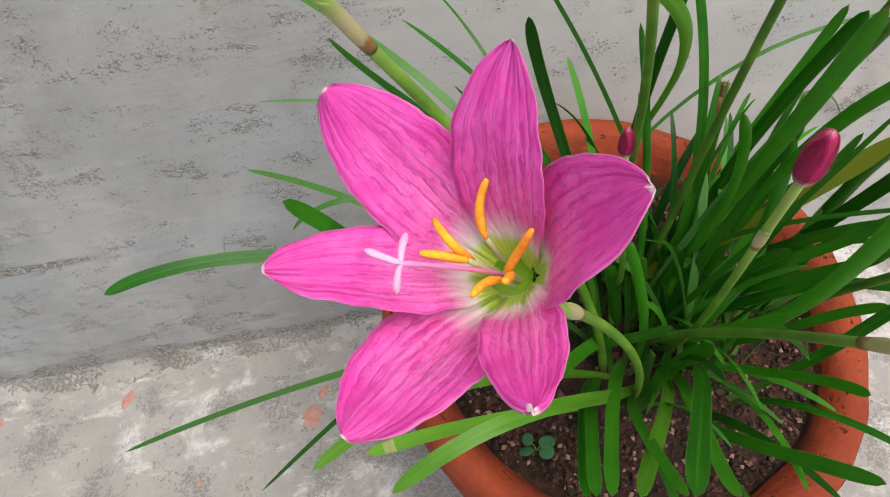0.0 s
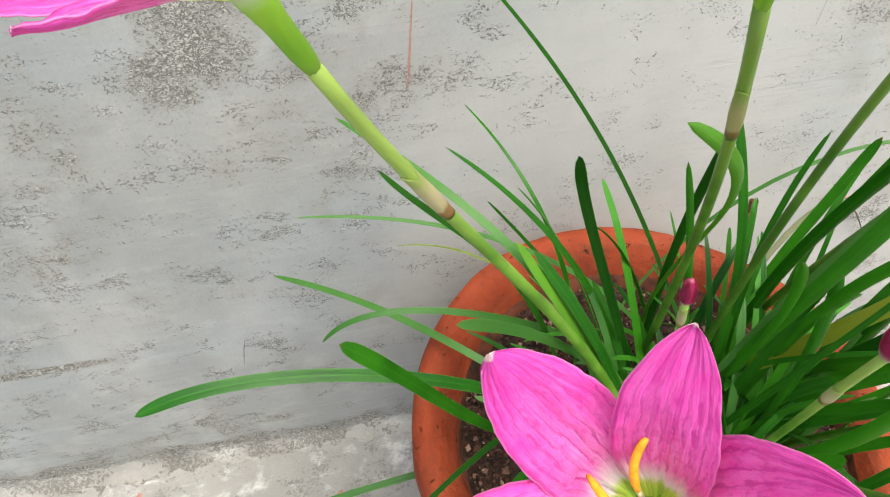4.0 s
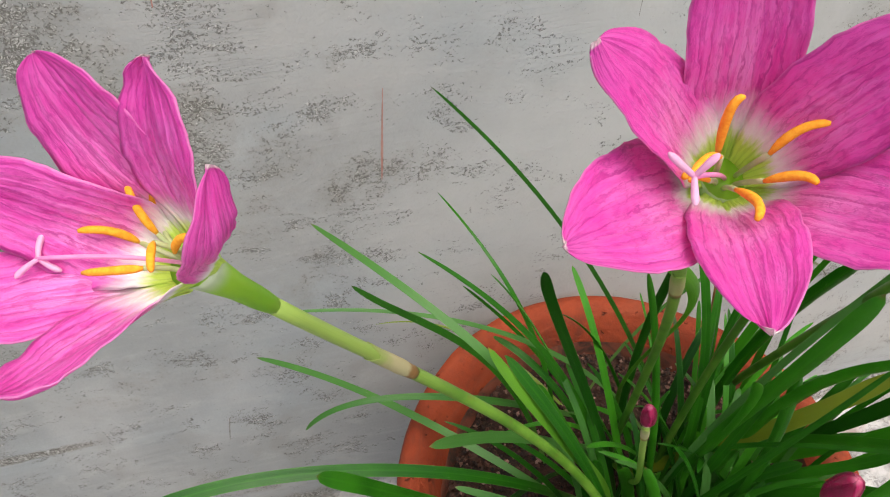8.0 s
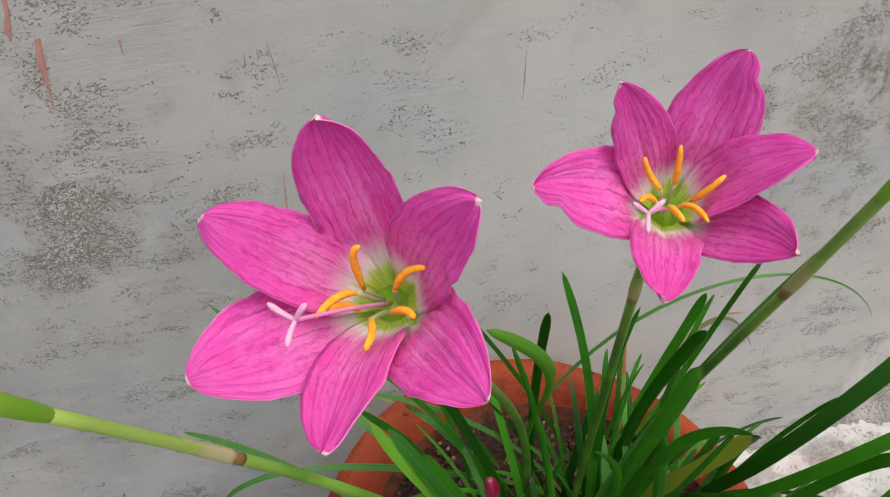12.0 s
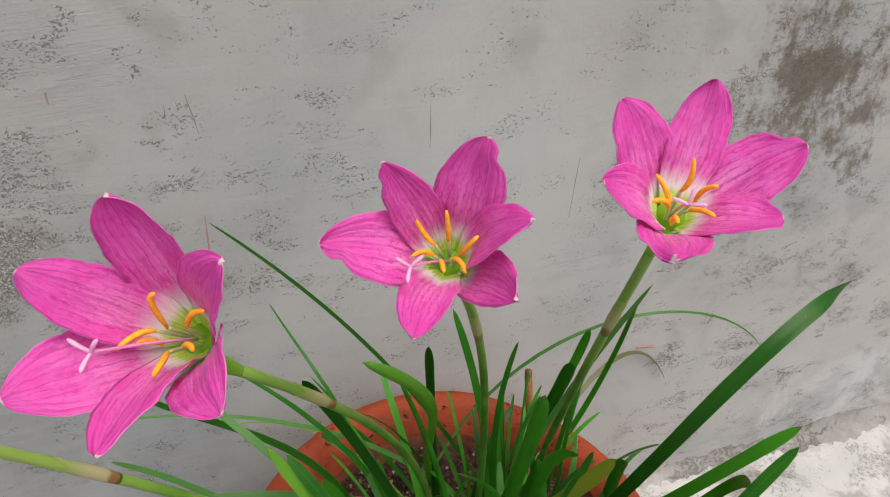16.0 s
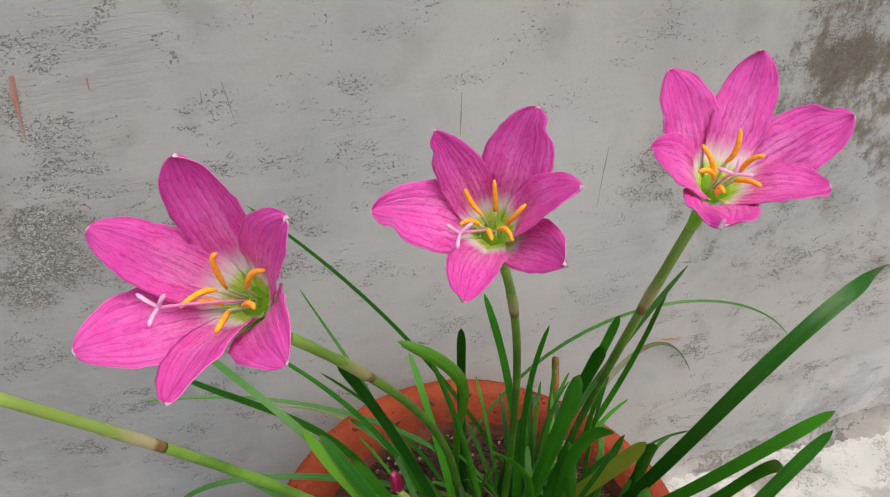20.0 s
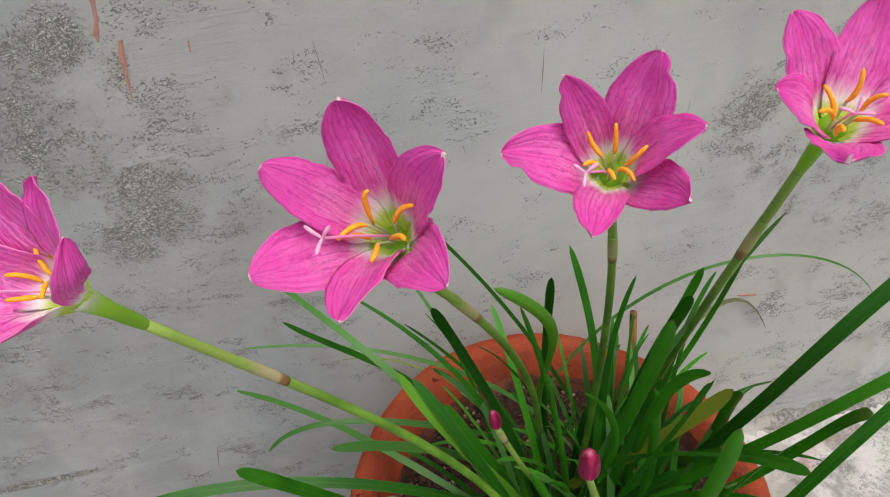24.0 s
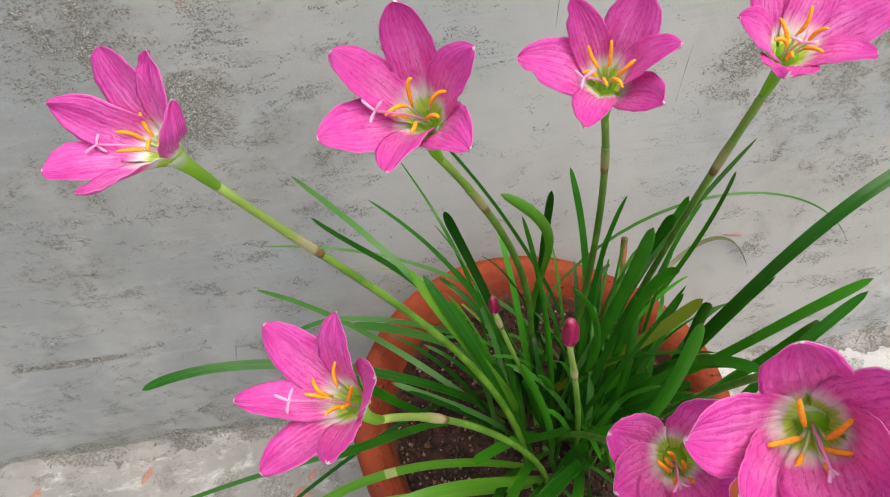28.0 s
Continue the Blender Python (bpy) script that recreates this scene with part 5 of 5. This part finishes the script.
flower('open pink six-petalled flower on a long stem leaning sideways',
       [(-0.0175, -0.1696, 0.1460), (-0.0281, -0.1691, 0.2778), (-0.1044, -0.1854, 0.3705), (-0.1359, -0.2319, 0.4703)], 0.0042, 0.8,
       (-0.1442, -0.2425, 0.4943),
       [((-9.7, 11.8, 28.9), (-5.5, 7.2, 16.8), 16.4, 12),
        ((5.4, 5.2, 28.9), (3.8, 0.7, 14.7), 14.8, 20),
        ((11.7, -8.5, 20.1), (7.7, -10.3, 6.2), 10.6, -34),
        ((-30.1, 9, 14.9), (-12.2, 4.1, 6.2), 16.9, -44),
        ((-34.9, -3.4, 0.1), (-21.5, -2.3, 0.4), 16.4, -3),
        ((-18.6, -23, 3.4), (-11.8, -16.6, 0.7), 14.3, -7)],
       (1, 3, 5),
       [((-2.3, 3.7, 2), (-3.8, 4.8, 6.3), (-4.7, 7.8, 9.1)),
        ((-2.2, 6.4, 0.9), (-1.9, 6.9, 6.1), (0.8, 5.5, 11.4)),
        ((-5.5, 4.4, 0.5), (-8.2, 3.3, 4.4), (-12.1, 2.8, 5.9)),
        ((-3.2, -4.6, 3.0), (-7.0, -4.6, 3.6), (-12, -2.5, 2.5)),
        ((0.6, -1.5, 2.1), (2.1, -2.4, 4.9), (4.1, -3.7, 6.2)),
        ((-1.8, -0.6, 4), (-1.9, -3.7, 4.1), (-1.6, -6.5, 3.8))],
       [(-19, 1.9, 3.1), (-21.9, -0, 1.9), (-18.1, 3.9, 4.4), (-18.2, 1.7, 2.3)], pale=True)
flower('wide open pink six-petalled flower with orange anthers',
       [(-0.0073, -0.1103, 0.1460), (0.0002, -0.1261, 0.2640), (-0.0170, -0.1753, 0.3657), (-0.0606, -0.2379, 0.4729)], 0.0038, 0.845,
       (-0.0642, -0.2524, 0.4981),
       [((13.5, -17.2, 28.9), (6.2, -9.3, 16.1), 14.3, 7),
        ((-4.6, -2, 37.1), (-2.1, 0.7, 22.2), 14.9, 4),
        ((-22.8, -4.3, 27), (-12.2, -2.2, 14.5), 13.9, 17),
        ((-30, -16.4, 8.7), (-15.6, -9.3, 5.4), 18.2, 4),
        ((-12.9, -32.1, 5.7), (-6.1, -14.6, 3.9), 13.4, 11),
        ((8.4, -34.2, 10.9), (3.6, -18.5, 9), 16, -2)],
       (0, 2, 4),
       [((-3.3, -1.4, 4.9), (-3.9, -2.9, 12.9), (-2.5, -3.3, 15.1)),
        ((1.3, -5.8, 7.3), (3.4, -7.3, 11.5), (6.2, -8.9, 12.9)),
        ((-4.7, -4.4, 7.2), (-7.9, -5.9, 8.4), (-11.3, -9, 8.2)),
        ((-4.7, -3, 2.2), (-7.1, -2.8, 3.8), (-9.4, -4.2, 4.7)),
        ((-3.3, -7.1, 3.5), (-3.7, -12.6, 5.7), (-5.2, -15.2, 5.3)),
        ((-0.1, -8, 4.8), (2, -11.4, 7.7), (2.9, -13.8, 8))],
       [(-13.8, -13.8, 13), (-16.7, -12.5, 16.1), (-11.6, -14.2, 15.7), (-15.2, -17.5, 12)])
flower('open pink six-petalled flower on an upright stem',
       [(0.0096, -0.1311, 0.1460), (0.0243, -0.1350, 0.2622), (0.0282, -0.1587, 0.3717), (0.0017, -0.2181, 0.4654)], 0.0038, 0.85,
       (-0.006, -0.2389, 0.4934),
       [((-12.5, -2.1, 29.8), (-5.7, 1, 13.8), 11.8, -13),
        ((15.3, -18, 19.3), (5.7, -7.5, 9.9), 14.1, -15),
        ((-28.9, -2.9, 14.1), (-12.6, -2.5, 8.3), 16.7, -6),
        ((11.1, -0.7, 31), (5.8, -0, 16.1), 16.7, 8),
        ((-14.4, -26.4, 2.6), (-7.7, -12.9, 2.2), 12.8, 2),
        ((7.4, -27.8, 7.5), (6.4, -12.8, 3.2), 13.4, 20)],
       (0, 1, 4),
       [((-3, -1.4, 5.9), (-5.2, -0.6, 9.4), (-6.5, -0.7, 13.3)),
        ((0.6, 0.2, 5), (0.6, -0.6, 9.3), (0.5, -0.8, 14.3)),
        ((2, -4.1, 3.8), (3.2, -7.1, 7.7), (5.7, -8.1, 11)),
        ((0.2, -3.4, 2.3), (1.3, -6.7, 4.1), (1.3, -11.7, 4.3)),
        ((-2.9, -5.3, 4.3), (-3, -7.7, 5), (-3.5, -11.4, 5.6)),
        ((-3.7, -1.4, 3.1), (-5.9, -2.1, 5.3), (-9.3, -6.1, 7.8))],
       [(-10.9, -12.1, 9.6), (-13.1, -11.5, 11.8), (-12, -14.6, 8.3), (-7.9, -11.5, 11.1)], nicks=((0, 1), (2, 1), (3, -1)))
flower('cup-shaped open pink flower on a slanting stem',
       [(0.0645, -0.0850, 0.1460), (0.0620, -0.1250, 0.2552), (0.0489, -0.1847, 0.3648), (0.0531, -0.2305, 0.4748)], 0.0040, 0.85,
       (0.0457, -0.25, 0.5022),
       [((11.1, 8.2, 27), (7.2, 5.6, 14.3), 13.7, 12),
        ((13.9, -18.7, 6.4), (6.2, -13.2, 4.5), 14.4, -8),
        ((-10.9, 8.6, 26.2), (-5.7, 4.9, 13.3), 15.7, -8),
        ((-21.3, -5.4, 15.5), (-10.1, -2.8, 7.1), 14.3, -8),
        ((-14.1, -25, 6.9), (-7.7, -14.1, 3.9), 16, 7),
        ((25.6, -7.4, 15.5), (15.2, -3, 7.8), 16, 6)],
       (0, 1, 3),
       [((-2.3, -1.4, 1.5), (-3.2, -1.3, 6.3), (-5.5, 0, 10.7)),
        ((-2.1, -1.4, 1.7), (-4, -2, 4.7), (-7.2, -2.6, 5.5)),
        ((0.7, -0.6, 5.3), (1.6, -2.4, 9.3), (1.8, -2.2, 14.3)),
        ((2.9, -3.3, 3.6), (3.7, -5, 7.5), (5.2, -7.6, 9.6)),
        ((1.5, -3.7, 1.8), (2.5, -7, 3.6), (3.6, -10.6, 4)),
        ((-2.4, -3.6, -1.4), (-2.7, -5, 1.8), (-3.3, -7.6, 2))],
       [(-0.9, -6.9, 6), (-2.1, -5.8, 6.3), (0.6, -5.8, 9.1), (1.7, -8.6, 6.1)], nicks=((5, 1),))
flower('open pink flower on a low arching stem',
       [(-0.0086, -0.1881, 0.1460), (-0.0133, -0.2196, 0.2490), (-0.0668, -0.2419, 0.3392), (-0.0928, -0.2914, 0.4081)], 0.0036, 0.768,
       (-0.0988, -0.3013, 0.4338),
       [((-3.8, -30.3, 17.8), (-1.7, -16.9, 9.3), 10.7, -20),
        ((11.5, -16.2, 30.6), (5.1, -7.2, 15.1), 16.7, 0),
        ((-19.5, 10.5, 28.7), (-10.6, 6, 15.8), 14.9, 4),
        ((-30.7, -4.9, 15.5), (-15.1, -2.4, 8.1), 12.3, 7),
        ((2.3, 4.6, 35.3), (-0.4, 0.5, 17.6), 13, -3),
        ((-23.7, -24.3, 6.7), (-13.3, -14.9, 5.1), 17.4, 15)],
       (0, 3, 4),
       [((-4.6, -0.4, 4.8), (-7.3, -2.9, 11.5), (-9.1, 1.7, 12)),
        ((-5.6, -3.5, 8.6), (-8.5, -3.2, 10), (-11.7, -2.6, 10.8)),
        ((-2.5, 0.3, 7.8), (-2.9, 2, 12), (-1.5, 2.8, 16.5)),
        ((-0.6, -2.5, 3.4), (1, -3.3, 8), (2.4, -5, 14.2)),
        ((-1, -3, 2.3), (-3.7, -5.4, 5.8), (-6.2, -8.9, 8.3)),
        ((0.3, -2.5, 3), (-0.7, -5.2, 5.6), (-1.7, -7.1, 7.6))],
       [(-14.3, -10, 18.6), (-17.8, -8.4, 20), (-13.3, -7.6, 19.2), (-15, -11.5, 16)], puff=2.3, pale=True)
flower('open pink flower low at the front of the clump',
       [(0.0033, -0.1551, 0.1460), (0.0004, -0.1973, 0.2360), (-0.0036, -0.2562, 0.3210), (-0.0073, -0.3206, 0.4037)], 0.0036, 0.8,
       (-0.0105, -0.3347, 0.4311),
       [((-21.2, -3.6, 24.4), (-12.5, -0.9, 13.3), 16, 0),
        ((6.4, -4.3, 31.6), (4.5, -1.5, 17.6), 16, 0),
        ((3.8, -17.9, 26.9), (3.4, -9.9, 15), 16, 0),
        ((-2.2, -25.8, 19.7), (-0.4, -15.1, 10.2), 16, 0),
        ((-14.6, -24.8, 15), (-8.5, -14.4, 7.2), 16, 0),
        ((-22.8, -15.3, 17.5), (-13.7, -8.2, 8.9), 16, 0)],
       (1, 3, 5),
       [((-1.3, -1.8, 2.3), (-3.0, -2.8, 7.7), (-4.8, -3.4, 10.2)),
        ((0.1, -3.6, 1.0), (0.1, -4.7, 4.0), (-0.8, -4.7, 7.1)),
        ((1.4, -5.7, -0.9), (1.9, -9.5, 3.0), (3.2, -12.5, 4.8)),
        ((-1.6, -4.7, -0.8), (-2.6, -7.3, 0.2), (-3.2, -9.9, 0)),
        ((-2.7, -3.5, -0.3), (-5.0, -4.3, 4.2), (-7.2, -3.5, 6.9)),
        ((-1.6, -2.4, 0.5), (-3.2, -2.5, 3.2), (-4.1, -1.7, 4.8))],
       [(-3, -9, 4), (-0.5, -11, 4), (-5, -11, 3), (-3, -13, 3)])
flower('open pink flower on a stem reaching far forward',
       [(0.0550, -0.1585, 0.1460), (0.0643, -0.1947, 0.2393), (0.0654, -0.2678, 0.3686), (0.0119, -0.3385, 0.4692)], 0.0038, 0.85,
       (0.0009, -0.3606, 0.4829),
       [((-11.3, -1.3, 30.4), (-6, 0.5, 17.2), 16.5, 0),
        ((-29.9, -5, 11.7), (-17.2, -1.9, 5.7), 16.5, 0),
        ((5.3, -13.6, 29.1), (4.2, -7.1, 16.3), 16.5, 0),
        ((-23.2, -21.4, 7.6), (-13.4, -12, 3), 16.5, 0),
        ((-12.2, -27, 13.3), (-6.5, -15.8, 6.4), 16.5, 0),
        ((-2.4, -24.6, 21.1), (-0.1, -14.2, 11.5), 16.5, 0)],
       (1, 2, 4),
       [((0.6, -3.6, 1.0), (0.6, -5.5, 6.7), (1.5, -5.9, 11.1)),
        ((-0.3, -4.9, 0), (0.8, -7.2, 2.0), (2.2, -9.0, 4.0)),
        ((-0.8, -6.4, -2.5), (-2.1, -10.3, 0.3), (-2.3, -13.6, 0.7)),
        ((-3.9, -4.5, -1.6), (-6.3, -6.8, -1.3), (-8.4, -8.5, -2.0)),
        ((-3.5, -2.1, 0.2), (-7.9, -3.6, 2.6), (-11.8, -3.9, 2.7)),
        ((-2.8, -1.1, 2.4), (-4.1, -0.3, 6.3), (-4.7, 1.1, 9.3))],
       [(-3, -11, 3), (-1, -14, 3), (-5, -14, 2), (-3, -15, 1)])
bud('plump dark crimson flower bud on a green stem', [(0.0162, -0.1560, 0.1460), (0.0099, -0.1988, 0.2019), (0.0004, -0.2194, 0.2920), (-0.0188, -0.2568, 0.3891)], 0.0033, 0.84, (-0.0197, -0.2608, 0.4081), 0.0068)
bud('small dark pink flower bud on a thin stem', [(-0.0019, -0.0840, 0.1460), (0.0018, -0.1566, 0.1780), (-0.0219, -0.1739, 0.2589), (-0.0406, -0.2057, 0.3562)], 0.0030, 0.935, (-0.0416, -0.2075, 0.3690), 0.0049)

# ---- small things in the pot ----


def dried_stub(p0, p1, width):
    a, b = Vector(p0), Vector(p1)
    thing = tagged(base("cut_stalk", a), "short brown dried stalk cut off among the leaves", "stalk")
    part("stalk_body", rod(bent(a, (a + b) / 2 + Vector((0.002, 0, 0)), b), [width / 2 * k for k in (1.1, 1.05, 1, 1, 1, 1, 1.05, 1.1, 1.0)]), STUB, thing)
    part("stalk_end", rod(bent(b - (b - a) * 0.05, b, b + (b - a) * 0.015), [width / 2 * 1.03] * 9), CUT_END, thing, "dry ragged cut end")


dried_stub((0.066, -0.085, 0.146), (0.0760, -0.0642, 0.2530), 0.0050)


def seedling(place, size, seed):
    """A small weed of a few round leaves."""
    rng = random.Random(seed)
    c = Vector(place)
    thing = tagged(base("seedling", c), "tiny round-leaved green seedling on the soil", "seedling", group="weed seedlings")
    for k in range(4):
        a = rng.uniform(0, 1) + k * math.pi / 2
        e = c + Vector((math.cos(a), math.sin(a), 0.9)) * size
        part("stalk", rod(bent(c, c + Vector((0, 0, size * 0.7)), e), [0.0003] * 9, 6), STEM, thing)
        bm = bmesh.new()
        bmesh.ops.create_uvsphere(bm, u_segments=14, v_segments=8, radius=size * rng.uniform(0.55, 0.8))
        tilt = Euler((rng.uniform(-0.5, 0.5), rng.uniform(-0.5, 0.5), a)).to_matrix()
        for v in bm.verts:
            v.co = e + tilt @ Vector((v.co.x * 1.1, v.co.y, v.co.z * 0.10 + 0.12 * (v.co.x**2 + v.co.y**2) / size))
        part("round_leaf", bm, WEED, thing)


seedling((-0.066, -0.207, 0.150), 0.006, 3)


def scrap(place, long, wide, turn, material, label):
    """A withered sheath left on an old stalk: a curled papery scrap."""
    rng = random.Random(round(place[0] * 1e4))
    bm = bmesh.new()
    rows, uvs = [], []
    rot = Euler(turn).to_matrix()
    for i in range(9):
        u = i / 8
        w = wide * math.sin(math.pi * (0.15 + 0.8 * u)) * (1 + 0.2 * rng.uniform(-1, 1))
        row = []
        for j in range(7):
            v = j / 6 * 2 - 1
            a = v * 1.5
            row.append(Vector(place) + rot @ Vector((w * math.sin(a), w * (1 - math.cos(a)) + 0.2 * long * u * u, long * u)))
        rows.append(row)
        uvs.append([(j / 6, u) for j in range(7)])
    lower = [[p + rot @ Vector((0, -0.0004, 0)) for p in row] for row in rows]
    grid(bm, [a + b[::-1] + [a[0]] for a, b in zip(rows, lower)], [a + a[::-1] + [a[0]] for a in uvs])
    bmesh.ops.remove_doubles(bm, verts=bm.verts, dist=1e-6)
    bmesh.ops.recalc_face_normals(bm, faces=bm.faces)
    tagged(mesh_object("withered_sheath", bm, material), label, "withered sheath", group="withered sheaths")


scrap((0.062, -0.150, 0.190), 0.014, 0.0026, (0.3, -0.4, 0.5), SHEATH, "tan papery withered sheath among the leaves")
scrap((0.0234, -0.1645, 0.168), 0.010, 0.0034, (0.8, 0.3, 1.2), STUB, "orange brown withered sheath low among the leaves")
scrap((0.0600, -0.1301, 0.209), 0.010, 0.0030, (0.5, 0.2, 0.2), SHEATH, "small tan withered sheath on an old stalk")
scrap((0.0655, -0.1226, 0.192), 0.009, 0.0022, (0.7, -0.3, 2.0), SHEATH, "small tan withered sheath on an old stalk")
